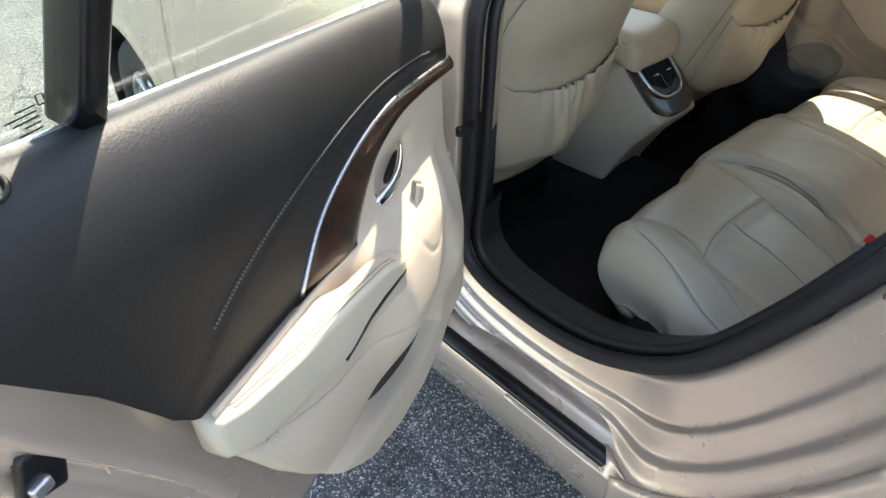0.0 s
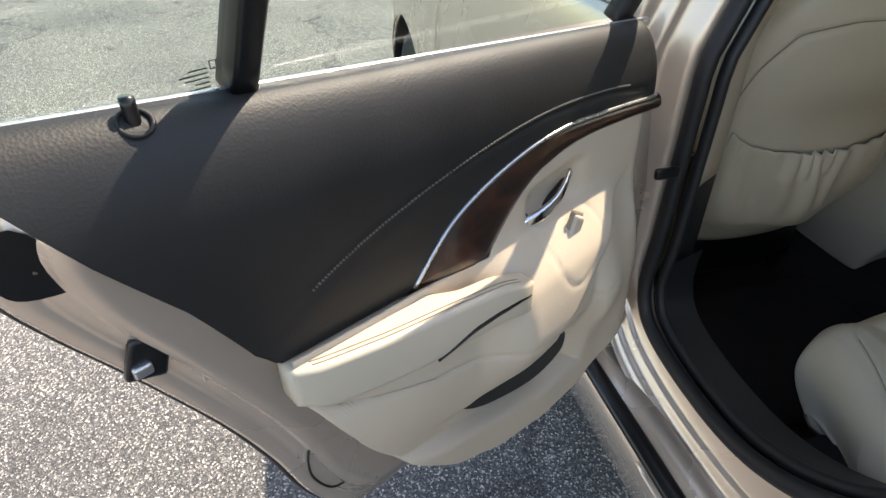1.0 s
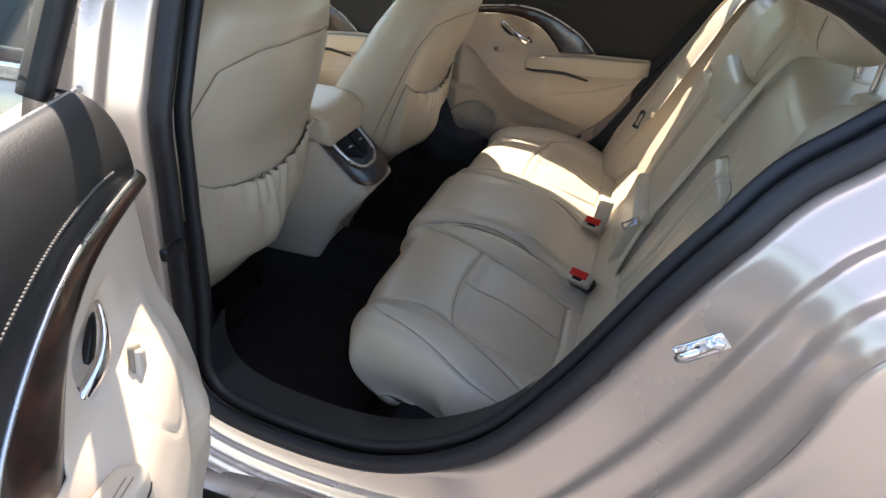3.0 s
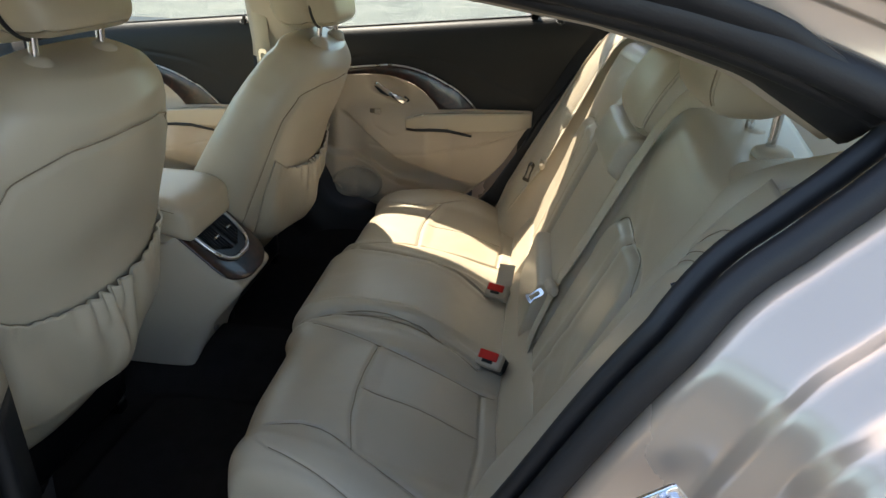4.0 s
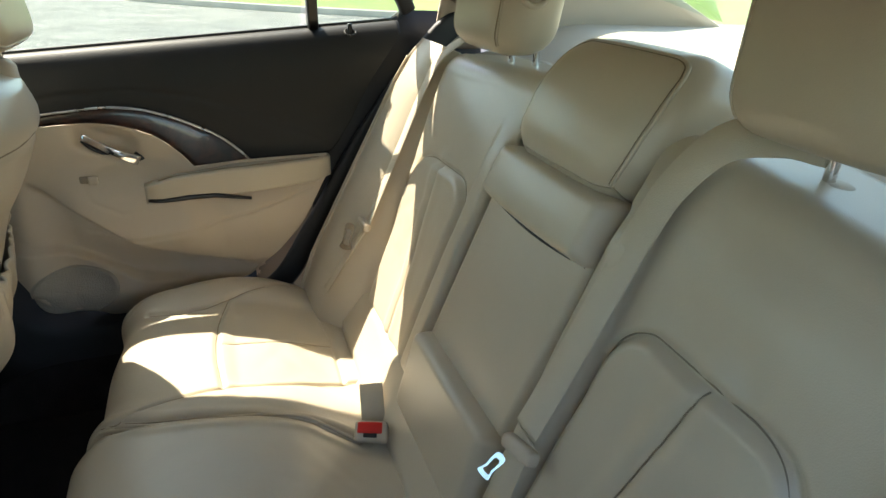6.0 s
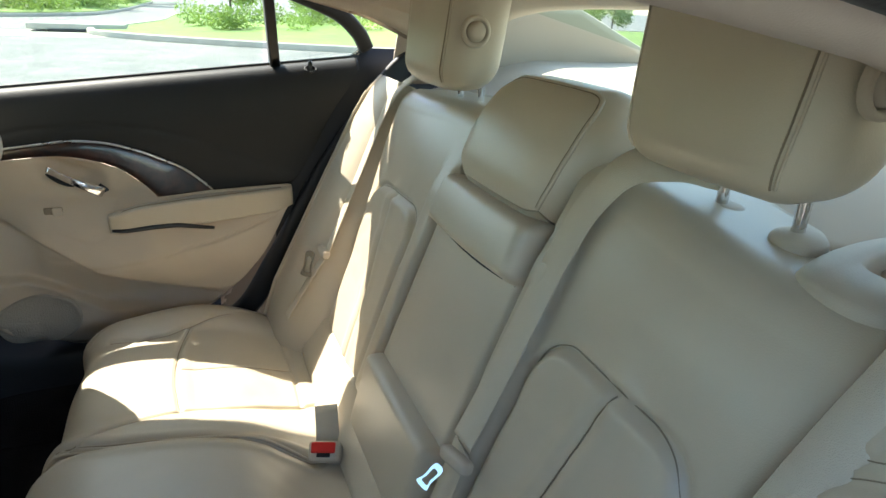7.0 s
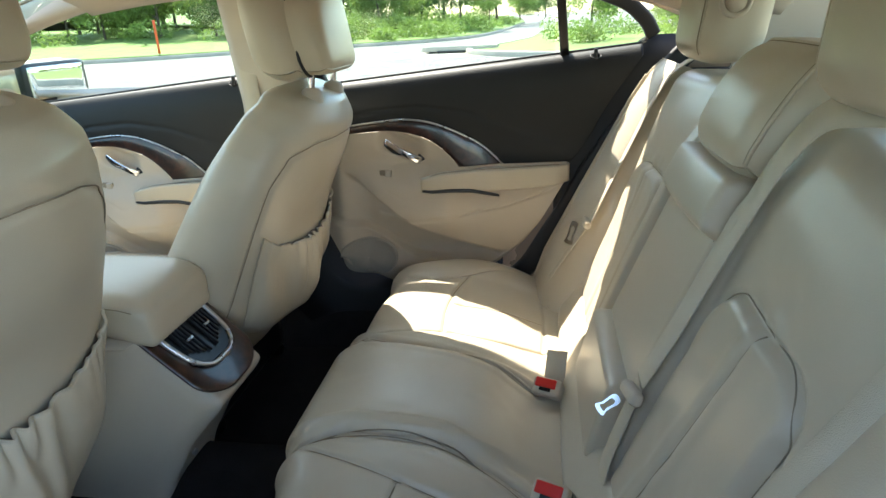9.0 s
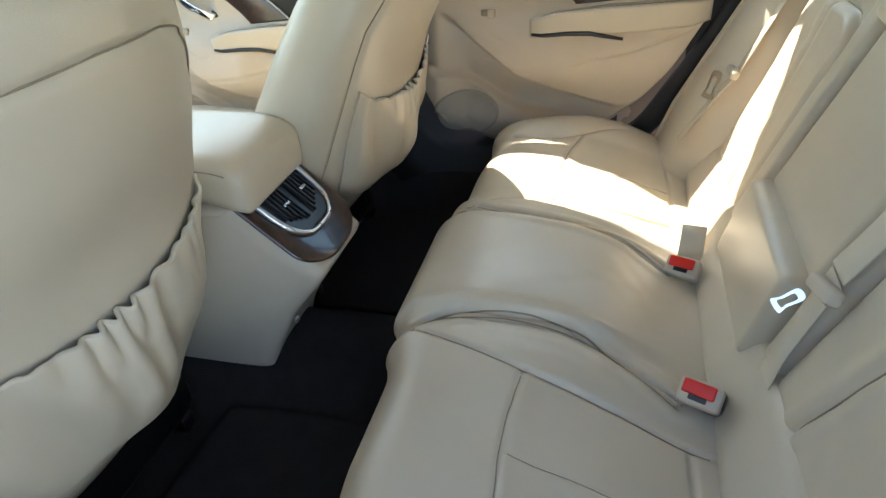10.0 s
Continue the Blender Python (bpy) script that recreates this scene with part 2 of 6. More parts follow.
def soft_box(size, r, n=8, bend=None):
    """A box with round edges: vertices about the origin, and faces; bend reshapes the vertices."""
    h = np.array(size) / 2
    inner = h - r
    verts, faces = [], []
    e = np.linspace(-1, 1, n)
    e = np.sign(e) * np.abs(e) ** 0.7
    for ax in range(3):
        for sg in (-1, 1):
            A, B = np.meshgrid(e, e, indexing="ij")
            q = np.zeros((n, n, 3))
            q[..., ax], q[..., (ax + 1) % 3], q[..., (ax + 2) % 3] = sg, A, B
            p = q * h
            core = np.clip(p, -inner, inner)
            d = p - core
            L = np.linalg.norm(d, axis=2, keepdims=True)
            base = sum(len(v) for v in verts)
            verts.append((core + r * d / np.maximum(L, 1e-9)).reshape(-1, 3))
            g = grid_faces(n, n, base=base)
            faces += g if sg > 0 else [f[::-1] for f in g]
    V = np.vstack(verts)
    return (bend(V) if bend else V), faces


def weld(ob, d=0.0004):
    bm = bmesh.new()
    bm.from_mesh(ob.data)
    bmesh.ops.remove_doubles(bm, verts=bm.verts, dist=d)
    bm.to_mesh(ob.data)
    bm.free()
    ob.data.shade_smooth()
    return ob


def box(name, centre, size, r, mat, parent=None, label="", turn=None, n=8, bend=None):
    V, F = soft_box(size, r, n, bend)
    if turn is not None:
        V = V @ np.array(turn.to_3x3() if hasattr(turn, "to_3x3") else turn).T
    return weld(part(name, V + np.array(centre), F, mat, parent, label))


def pdist(X, Y, pts):
    """Distance from each place of a grid to a polyline."""
    best = np.full(np.shape(X), 1e9)
    for (x0, y0), (x1, y1) in zip(pts[:-1], pts[1:]):
        dx, dy = x1 - x0, y1 - y0
        t = np.clip(((X - x0) * dx + (Y - y0) * dy) / (dx * dx + dy * dy + 1e-12), 0, 1)
        best = np.minimum(best, np.hypot(X - x0 - t * dx, Y - y0 - t * dy))
    return best


def groove(X, Y, pts, w=0.005, depth=0.004):
    return -depth * np.exp(-(pdist(X, Y, pts) / w) ** 2)


def sstep(a, b, x):
    t = np.clip((x - a) / (b - a), 0, 1)
    return t * t * (3 - 2 * t)


# ---- car body ----
car = place_empty("car_body", (0, 0, GROUND), "champagne metallic sedan body with its rear door standing open", "car body", "", "")

# the outline of the rear door opening, seen square from the side: x, z
OPENING = [(-0.315, 1.11), (-0.325, 0.90), (-0.342, 0.64), (-0.352, 0.50), (-0.29, 0.430), (-0.11, 0.410), (0.03, 0.440), (0.16, 0.530), (0.26, 0.680), (0.356, 0.873),
           (0.420, 0.978), (0.475, 1.028), (0.520, 1.066), (0.552, 1.100), (0.548, 1.136), (0.46, 1.174), (0.36, 1.203), (0.20, 1.233), (0.11, 1.248), (0.0, 1.262), (-0.16, 1.275), (-0.285, 1.255)]
OPEN = spline(OPENING, 150, closed=True)


def outward(C):
    t = np.roll(C, -1, 0) - np.roll(C, 1, 0)
    n = np.stack([t[:, 1], -t[:, 0]], 1)
    n /= np.linalg.norm(n, axis=1, keepdims=True)
    if ((C + 0.01 * n - C.mean(0)) ** 2).sum() < ((C - C.mean(0)) ** 2).sum():
        n = -n
    return n


OUT = outward(OPEN)
for _ in range(6):
    OUT = OUT + np.roll(OUT, 1, 0) + np.roll(OUT, -1, 0)
    OUT /= np.linalg.norm(OUT, axis=1, keepdims=True)


def opening_depth(z, x):
    """How the side leans in towards the roof."""
    return np.where(z > 0.95, (z - 0.95) * 0.38, 0)


# width of the painted jamb round the opening
xs_, zs_ = OPEN[:, 0], OPEN[:, 1]
JAMB = np.where((xs_ > 0.02) & (zs_ < 1.10), 0.135, 0.075)
JAMB = np.where((xs_ > 0.30) & (zs_ > 0.9), 0.085, JAMB)
JAMB = np.where(zs_ > 1.13, 0.055, JAMB)
JAMB = np.where(xs_ < -0.25, 0.065, JAMB)
for _ in range(14):
    JAMB = (JAMB + np.roll(JAMB, 1) + np.roll(JAMB, -1)) / 3
STEPS = [(0.0, -0.742), (0.04, -0.770), (0.07, -0.781), (0.10, -0.786), (0.14, -0.789), (0.18, -0.7915), (0.32, -0.8015), (0.46, -0.8115), (0.49, -0.8145), (0.505, -0.818), (0.52, -0.826), (0.535, -0.831), (0.56, -0.8335), (0.66, -0.8415), (0.745, -0.848), (0.765, -0.851), (0.78, -0.857), (0.795, -0.866), (0.81, -0.871), (0.835, -0.874), (0.90, -0.880), (0.96, -0.886), (0.98, -0.892), (1.0, -0.902)]
rows = []
for f, y in STEPS:
    c = OPEN + OUT * (JAMB * f)[:, None]
    low = (1 - sstep(0.44, 0.56, c[:, 1])) * (1 - sstep(0.04, 0.20, c[:, 0]))
    yy = -0.742 + (y + 0.742) * (1 - 0.52 * low) * (1 - 0.60 * sstep(1.08, 1.18, c[:, 1]))
    rows.append(np.stack([c[:, 0], yy + opening_depth(c[:, 1], c[:, 0]), c[:, 1]], 1))
P = np.array(rows)
part("door_jamb", P.reshape(-1, 3), grid_faces(len(STEPS), len(OPEN), False, True), PAINT, car, "champagne painted pressed-metal door jamb")

# rubber seal, two lips
for off, y, r, nm in ((0.011, -0.768, 0.0120, "door_seal"), (0.024, -0.742, 0.0090, "seal_lip")):
    c = OPEN - OUT * off
    sweep(nm, np.stack([c[:, 0], y + opening_depth(c[:, 1], c[:, 0]), c[:, 1]], 1), ring(r, 12, r * 1.3), RUBBER, car, "black rubber door seal", closed=True, up=(0, 1, 0))
# inner trim that runs from the seal into the cabin
rows = []
for f, y in ((0.029, -0.742), (0.027, -0.725), (0.006, -0.66)):
    c = OPEN - OUT * f
    rows.append(np.stack([c[:, 0], y + opening_depth(c[:, 1], c[:, 0]), c[:, 1]], 1))
keep = [i for i in range(len(OPEN)) if OPEN[i, 1] < 0.60]
keep = sorted(keep)
part("opening_trim", np.array(rows)[:, keep].reshape(-1, 3), grid_faces(3, len(keep)), RUBBER, car, "black plastic sill trim")

# filler between the jamb's lower corner and the rocker
edge_ = OPEN + OUT * JAMB[:, None]
sel = sorted([i for i in range(len(edge_)) if -0.12 < edge_[i, 0] < 0.24 and edge_[i, 1] < 0.75], key=lambda i: edge_[i, 0])
rows = []
for i in sel:
    x, z = edge_[i]
    y0 = P[-1, i, 1]
    rows.append([(x, y0 + (-0.885 - y0) * k ** 0.7, z + (0.325 - z) * k) for k in np.linspace(0, 1, 8)])
sheet("sill_corner", np.array(rows), PAINT, car, 0.003, "champagne painted sill corner")
# rocker panel under the opening, with its black step strip
xr = np.linspace(-1.45, 0.27, 40)
prof = [(-0.79, 0.345), (-0.805, 0.352), (-0.822, 0.350), (-0.838, 0.346), (-0.846, 0.337), (-0.868, 0.334), (-0.874, 0.327), (-0.876, 0.30), (-0.858, 0.20), (-0.80, 0.13), (-0.60, 0.12)]
P = np.array([[(x, y, z) for y, z in prof] for x in xr])
sheet("rocker_panel", P, PAINT, car, 0.004, "champagne painted rocker panel")
P = np.array([[(x, y, z) for y, z in [(-0.846, 0.340), (-0.849, 0.3435), (-0.860, 0.3425), (-0.871, 0.3395), (-0.876, 0.333)]] for x in np.linspace(-0.42, 0.238, 30)])
sheet("sill_strip", P, BLACK, car, 0.003, "black plastic sill strip")

# quarter panel behind the opening, down to the wheel arch
edge = OPEN + OUT * JAMB[:, None]
keep = [i for i in range(len(edge)) if edge[i, 0] > 0.13 and edge[i, 1] < 1.13]
E = edge[keep]
E = E[np.argsort(E[:, 1])]
lowz, topz = E[0, 1], E[-1, 1]
zz = np.linspace(0.30, 1.10, 60)
ARCH_R = (0.74, 0.30, 0.405)


def quarter_y(x, z):
    return -0.905 - 0.022 * np.exp(-((z - 0.80) / 0.12) ** 2) * np.clip((x - 0.30) / 0.35, 0, 1) - 0.015 * np.exp(-((np.hypot(x - ARCH_R[0], z - ARCH_R[1]) - 0.43) / 0.03) ** 2) + np.where(z > 0.96, (z - 0.96) * 0.35, 0)


rows = []
for z in zz:
    x0 = np.interp(z, E[:, 1], E[:, 0]) if z > lowz else E[0, 0] + 0.0
    dz = z - ARCH_R[1]
    x1 = ARCH_R[0] - math.sqrt(max(ARCH_R[2] ** 2 - dz ** 2, 0)) if abs(dz) < ARCH_R[2] else 1.6
    x1 = max(x1, x0 + 0.004)
    w = np.linspace(0, 1, 34) ** 1.4
    x = x0 + (x1 - x0) * w
    yy = quarter_y(x, np.full_like(x, z))
    yy = yy + 0.012 * np.exp(-w / 0.02)
    rows.append(np.stack([x, yy, np.full_like(x, z)], 1))
low_rows = [r for r, z in zip(rows, zz) if z - ARCH_R[1] < ARCH_R[2]]
high_rows = [r for r, z in zip(rows, zz) if z - ARCH_R[1] >= ARCH_R[2] - 0.014]
sheet("quarter_panel", np.array(low_rows), PAINT, car, 0.003, "champagne painted quarter panel")
sheet("quarter_panel", np.array(high_rows), PAINT, car, 0.003, "champagne painted quarter panel")
# the top of the arch
a = np.linspace(math.pi * 0.98, math.pi * 0.02, 40)
rows = []
for k in np.linspace(0, 1, 6):
    x = ARCH_R[0] + ARCH_R[2] * np.cos(a)
    z0 = ARCH_R[1] + ARCH_R[2] * np.sin(a)
    z = z0 + (0.7053 - z0) * k
    rows.append(np.stack([x, quarter_y(x, z), z], 1))
rows = np.array(rows)[:, 20:]
sheet("quarter_panel", rows, PAINT, car, 0.003)
a = np.linspace(math.pi, 0, 30)
P = np.array([[(ARCH_R[0] + ARCH_R[2] * math.cos(t), y, ARCH_R[1] + ARCH_R[2] * math.sin(t)) for y in (-0.915, -0.905, -0.60)] for t in a])
sheet("wheel_well", P, RUBBER, car, 0.004)

# striker on the jamb
st = box("striker", (0.370, -0.838, 0.850), (0.022, 0.006, 0.052), 0.003, CHROME, car, "bright metal door striker", turn=Matrix.Rotation(radians(50), 3, "Y"))
loop = spline([(0.362, -0.840, 0.843), (0.350, -0.868, 0.855), (0.346, -0.878, 0.862), (0.356, -0.878, 0.871), (0.364, -0.868, 0.870), (0.378, -0.840, 0.857)], 24)
sweep("striker_loop", loop, ring(0.0046, 8), CHROME, st, up=(1, 0, 0))
for d in (-0.018, 0.018):
    box("bolt", (0.370 + d * 0.77, -0.843, 0.850 + d * 0.64), (0.010, 0.006, 0.010), 0.003, CHROME, st)

# B-pillar and front door skin ahead of the opening
rows = []
for z in np.linspace(0.30, 1.26, 40):
    lean = max(z - 0.95, 0) * 0.35
    rows.append([(x, y + lean, z) for x, y in ((-0.355, -0.80), (-0.365, -0.84), (-0.375, -0.85), (-0.40, -0.852))])
sheet("b_pillar", np.array(rows), PAINT, car, 0.003, "champagne painted pillar")
rows = []
for z in np.linspace(0.42, 1.26, 40):
    lean = max(z - 0.95, 0) * 0.3
    rows.append([(x - 0.035 * (1 - (z - 0.42) / 0.8), y + lean, z) for x, y in ((-0.30, -0.735), (-0.325, -0.70), (-0.35, -0.655), (-0.42, -0.64), (-0.50, -0.655), (-0.52, -0.70))])
P = np.array(rows)
sheet("pillar_trim", P[14:], PLASTIC, car, 0.004, "beige plastic pillar trim")
sheet("pillar_trim", P[:15], RUBBER, car, 0.004, "black plastic lower pillar trim")


def skin_y(x, z):
    """The side of the car from the front door forwards."""
    belly = -0.922 + 0.40 * np.clip(z - 0.62, 0, 1) ** 2 + 0.10 * np.clip(0.55 - z, 0, 1) ** 2 + 0.03 * np.clip((-x - 1.2) / 1.2, 0, 1) ** 2
    return belly + np.where(z > 1.0, (z - 1.0) * 0.30, 0)


front_door = place_empty("front_left_door", (-0.9, -0.9, 0.33), "closed champagne front door with a bright belt moulding", "car door", "", "")
X, Z = np.meshgrid(np.linspace(-0.385, -1.335, 50), np.linspace(0.345, 1.0, 40), indexing="ij")
Zb = 0.345 + (Z - 0.345) * (1.0 + 0.02 * (X + 0.9))
sheet("door_skin", np.stack([X, skin_y(X, Zb), Zb], 2), PAINT, front_door, 0.004)
X, Z = np.meshgrid(np.linspace(-0.36, -1.345, 24), np.linspace(0.28, 0.985, 20), indexing="ij")
sheet("inner_panel", np.stack([X, -0.775 + 0.02 * np.cos((Z - 0.6) * 5), Z], 2), VINYL, front_door, 0.006, "cream inner door panel")
bx = np.linspace(-0.385, -1.32, 40)
bz = 1.012 + 0.02 * (bx + 0.9) * 0.66
sweep("belt_moulding", np.stack([bx, skin_y(bx, bz) - 0.004, bz], 1), rrect(0.012, 0.020, 0.004), CHROME, front_door, "bright metal belt moulding")
sweep("belt_seal", np.stack([bx, skin_y(bx, bz) + 0.006, bz + 0.016], 1), rrect(0.012, 0.014, 0.004), RUBBER, front_door)
X, Z = np.meshgrid(np.linspace(-0.40, -1.25, 20), np.linspace(0, 1, 12), indexing="ij")
top = 1.29 - 0.22 * np.clip((-X - 0.85) / 0.4, 0, 1) ** 1.5
Zg = 1.0 + (top - 1.0) * Z
pane = sheet("window_pane", np.stack([X, skin_y(X, Zg) + 0.02, Zg], 2), GLASS, front_door)
hd = box("door_pull", (-0.50, -0.955, 0.86), (0.19, 0.022, 0.03), 0.010, PAINT, front_door, "champagne outside door handle")

fender = place_empty("front_fender", (-1.8, -0.9, 0.3), "champagne front fender over the front wheel", "fender", "", "")
FA = (-1.80, 0.29, 0.375)
rows = []
for x in np.linspace(-1.343, -2.5, 70):
    dx = x - FA[0]
    z0 = FA[1] + math.sqrt(max(FA[2] ** 2 - dx * dx, 0)) if abs(dx) < FA[2] else 0.25
    w = np.linspace(0, 1, 24)
    z = z0 + (0.97 - 0.08 * max(-x - 1.5, 0) - z0) * w
    xx = np.full_like(z, x)
    lip = -0.012 * np.exp(-((np.hypot(xx - FA[0], z - FA[1]) - FA[2]) / 0.03) ** 2)
    yy = skin_y(xx, z) + lip + 0.25 * max((-x - 2.1) / 0.4, 0) ** 2
    rows.append(np.stack([xx, yy, z], 1))
sheet("fender_skin", np.array(rows), PAINT, fender, 0.004)
a = np.linspace(math.pi, 0, 30)
P = np.array([[(FA[0] + FA[2] * math.cos(t), y, FA[1] + FA[2] * math.sin(t)) for y in (-0.91, -0.90, -0.62)] for t in a])
sheet("wheel_well", P, RUBBER, fender, 0.004)

# wheels
wheel = place_empty("wheel", (0, 0, 0), "alloy wheel with a black tyre", "", "", "")
wheel.parent = car
wheel.location = Vector((FA[0], -0.80, 0.28)) - car.location


def lathe(name, prof, centre, mat, parent, n=40, label=""):
    a_ = np.linspace(0, 2 * np.pi, n, endpoint=False)
    V = np.array([[(centre[0] + r * math.cos(t), centre[1] + y, centre[2] + r * math.sin(t)) for r, y in prof] for t in a_])
    return part(name, V.reshape(-1, 3), grid_faces(n, len(prof), True, False), mat, parent, label)


WC = (FA[0], -0.80, 0.28)
lathe("tyre", [(0.215, -0.085), (0.23, -0.098), (0.27, -0.102), (0.31, -0.095), (0.326, -0.075), (0.33, 0.0), (0.326, 0.09), (0.22, 0.10)], WC, TYRE, wheel)
rim = lathe("rim", [(0.217, -0.088), (0.210, -0.084), (0.20, -0.06), (0.195, 0.0), (0.19, 0.08)], WC, SATIN, wheel)
lathe("hub", [(0.0, -0.075), (0.03, -0.075), (0.05, -0.068), (0.06, -0.05), (0.06, 0.0)], WC, SATIN, wheel)
for k in range(9):
    a0 = 2 * math.pi * k / 9
    pts = [(WC[0] + r * math.cos(a0), WC[1] + y, WC[2] + r * math.sin(a0)) for r, y in ((0.045, -0.055), (0.12, -0.066), (0.20, -0.076))]
    sweep("spoke", spline(pts, 8), rrect(0.024, 0.03, 0.007, 2), SATIN, wheel, up=(0, 1, 0))
lathe("brake_disc", [(0.0, 0.0), (0.15, 0.0), (0.15, 0.02), (0.0, 0.02)], WC, SATIN, wheel)
copy_thing(wheel, pose(ARCH_R[0], -0.80, 0.28 - GROUND))

# far side of the body, roof, headliner, glass and shelf
X, Z = np.meshgrid(np.linspace(-2.5, 1.9, 60), np.linspace(0.2, 0.985, 16), indexing="ij")
sheet("far_side_skin", np.stack([X, 0.88 + 0.02 * np.exp(-((Z - 0.62) / 0.25) ** 2), Z + 0.0], 2), PAINT, car, 0.004)
X, Y = np.meshgrid(np.linspace(-0.95, 0.72, 40), np.linspace(-1, 1, 40), indexing="ij")


def roof_z(x, q):
    return 1.315 - 0.045 * np.abs(q) ** 3 - 0.10 * np.clip((x + 0.2) / 0.9, 0, 1) ** 2 - 0.04 * np.clip((-x - 0.5) / 0.5, 0, 1) ** 2


sheet("roof_skin", np.stack([X, Y * (0.675 - 0.03 * np.clip(X, 0, 1)), roof_z(X, Y) + 0.03], 2), PAINT, car, 0.003, "champagne painted roof")
sheet("headliner", np.stack([X, Y * (0.655 - 0.03 * np.clip(X, 0, 1)), roof_z(X, Y) - 0.015 - 0.03 * np.abs(Y) ** 6], 2), HEADLINER, car, 0.006, "beige cloth headliner")
# inner roof rail trim above the open door
rx_ = np.linspace(-0.30, 0.52, 50)
rz_ = np.interp(rx_, [-0.30, -0.16, 0.0, 0.11, 0.20, 0.30, 0.36, 0.43, 0.52], [1.226, 1.228, 1.220, 1.208, 1.196, 1.180, 1.165, 1.143, 1.09])
rows = [[(x, y, z + dz) for y, dz in ((-0.621, 0.012), (-0.619, 0.002), (-0.612, -0.003), (-0.602, -0.006), (-0.588, -0.006), (-0.565, -0.002), (-0.53, 0.03), (-0.49, 0.06))] for x, z in zip(rx_, rz_)]
sheet("roof_rail_trim", np.array(rows), HEADLINER, car, 0.002, "beige roof rail trim")
rows = [[(x, y, z + dz) for y, dz in ((-0.612, 0.004), (-0.622, -0.001), (-0.634, -0.003), (-0.650, 0.003), (-0.668, 0.014), (-0.692, 0.034), (-0.70, 0.05))] for x, z in zip(rx_, rz_)]
sheet("roof_rail_seal", np.array(rows), RUBBER, car, 0.004, "black rubber roof seal")
# far roof rail and pillars
rail = spline([(-1.75, 0.74, 0.97), (-1.35, 0.70, 1.13), (-1.05, 0.67, 1.215), (-0.8, 0.65, 1.255), (-0.45, 0.635, 1.275), (-0.1, 0.63, 1.265), (0.2, 0.63, 1.235), (0.45, 0.64, 1.19), (0.60, 0.655, 1.13)], 60)
sweep("roof_rail", rail, rrect(0.08, 0.06, 0.02), HEADLINER, car, "beige roof rail trim")
side_z = np.interp(rail[:, 0], [-1.75, -1.35, -1.05, -0.45, 0.2, 0.45, 0.60], [0.95, 1.10, 1.195, 1.235, 1.215, 1.155, 1.09])
P = np.stack([np.column_stack([rail[:, 0], rail[:, 1] + dy, rail[:, 2] * (1 - k) + side_z * k + dz]) for dy, k, dz in ((-0.03, 0.0, 0.04), (0.005, 0.0, 0.035), (0.025, 0.5, 0.01), (0.03, 1.0, 0.0))], 1)
sheet("roof_side_skin", P, PAINT, car, 0.004, "champagne painted roof side")
sf = spline([(0.60, 0.705, 1.08), (0.53, 0.70, 1.03), (0.43, 0.705, 0.90), (0.335, 0.71, 0.76), (0.275, 0.715, 0.65), (0.23, 0.72, 0.575), (0.17, 0.72, 0.48), (0.10, 0.72, 0.42)], 40)
sweep("far_door_seal", sf, rrect(0.055, 0.024, 0.010, 3), RUBBER, car, "black rubber door seal", up=(0, 1, 0))
rows = []
for z in np.linspace(0.40, 1.26, 40):
    lean = max(z - 0.95, 0) * 0.3
    k = 0.03 * (1 - (z - 0.42) / 0.8)
    rows.append([(x - k + 0.03, y - lean, z) for x, y in ((-0.43, 0.745), (-0.44, 0.70), (-0.47, 0.675), (-0.52, 0.668), (-0.585, 0.675), (-0.615, 0.70), (-0.62, 0.745))])
P = np.array(rows)
sheet("pillar_trim", P[23:], PLASTIC, car, 0.004, "beige plastic pillar trim")
sheet("pillar_trim", P[:24], RUBBER, car, 0.004, "black plastic lower pillar trim")
# sail panels beside the rear glass
for sg in (-1, 1):
    X, W = np.meshgrid(np.linspace(0, 1, 16), np.linspace(0, 1, 12), indexing="ij")
    xx = 0.53 + X * (0.92 - 0.50 * W)
    zzz = 1.005 + W * (0.215 - 0.03 * X)
    yy = sg * (0.735 - 0.10 * W - 0.05 * X)
    sheet("sail_panel", np.stack([xx, yy, zzz], 2), HEADLINER, car, 0.006, "beige sail panel trim")
X, Y = np.meshgrid(np.linspace(0, 1, 14), np.linspace(-1, 1, 20), indexing="ij")
rg = sheet("rear_glass", np.stack([0.70 + 0.68 * X, Y * (0.60 + 0.08 * X), 1.245 - 0.165 * X - 0.03 * Y ** 2], 2), GLASS, car)
wg = sheet("windscreen", np.stack([-0.93 - 0.85 * X, Y * (0.60 + 0.10 * X), 1.29 - 0.33 * X - 0.03 * Y ** 2], 2), GLASS, car)
X, Y = np.meshgrid(np.linspace(0.60, 1.42, 30), np.linspace(-0.72, 0.72, 40), indexing="ij")
sheet("parcel_shelf", np.stack([X, Y, 0.992 + 0.075 * sstep(0.60, 0.90, X)], 2), HEADLINER, car, 0.01, "beige cloth parcel shelf")
X, Y = np.meshgrid(np.linspace(1.36, 2.0, 10), np.linspace(-0.85, 0.85, 20), indexing="ij")
sheet("boot_lid", np.stack([X, Y, 1.06 - 0.06 * (X - 1.36)], 2), PAINT, car, 0.004)
X, Y = np.meshgrid(np.linspace(-1.70, -2.6, 20), np.linspace(-0.80, 0.80, 20), indexing="ij")
sheet("bonnet", np.stack([X, Y, 0.965 - 0.10 * (-X - 1.7) - 0.03 * Y ** 2 - 0.1 * np.clip(-X - 2.3, 0, 1) ** 2], 2), PAINT, car, 0.004)
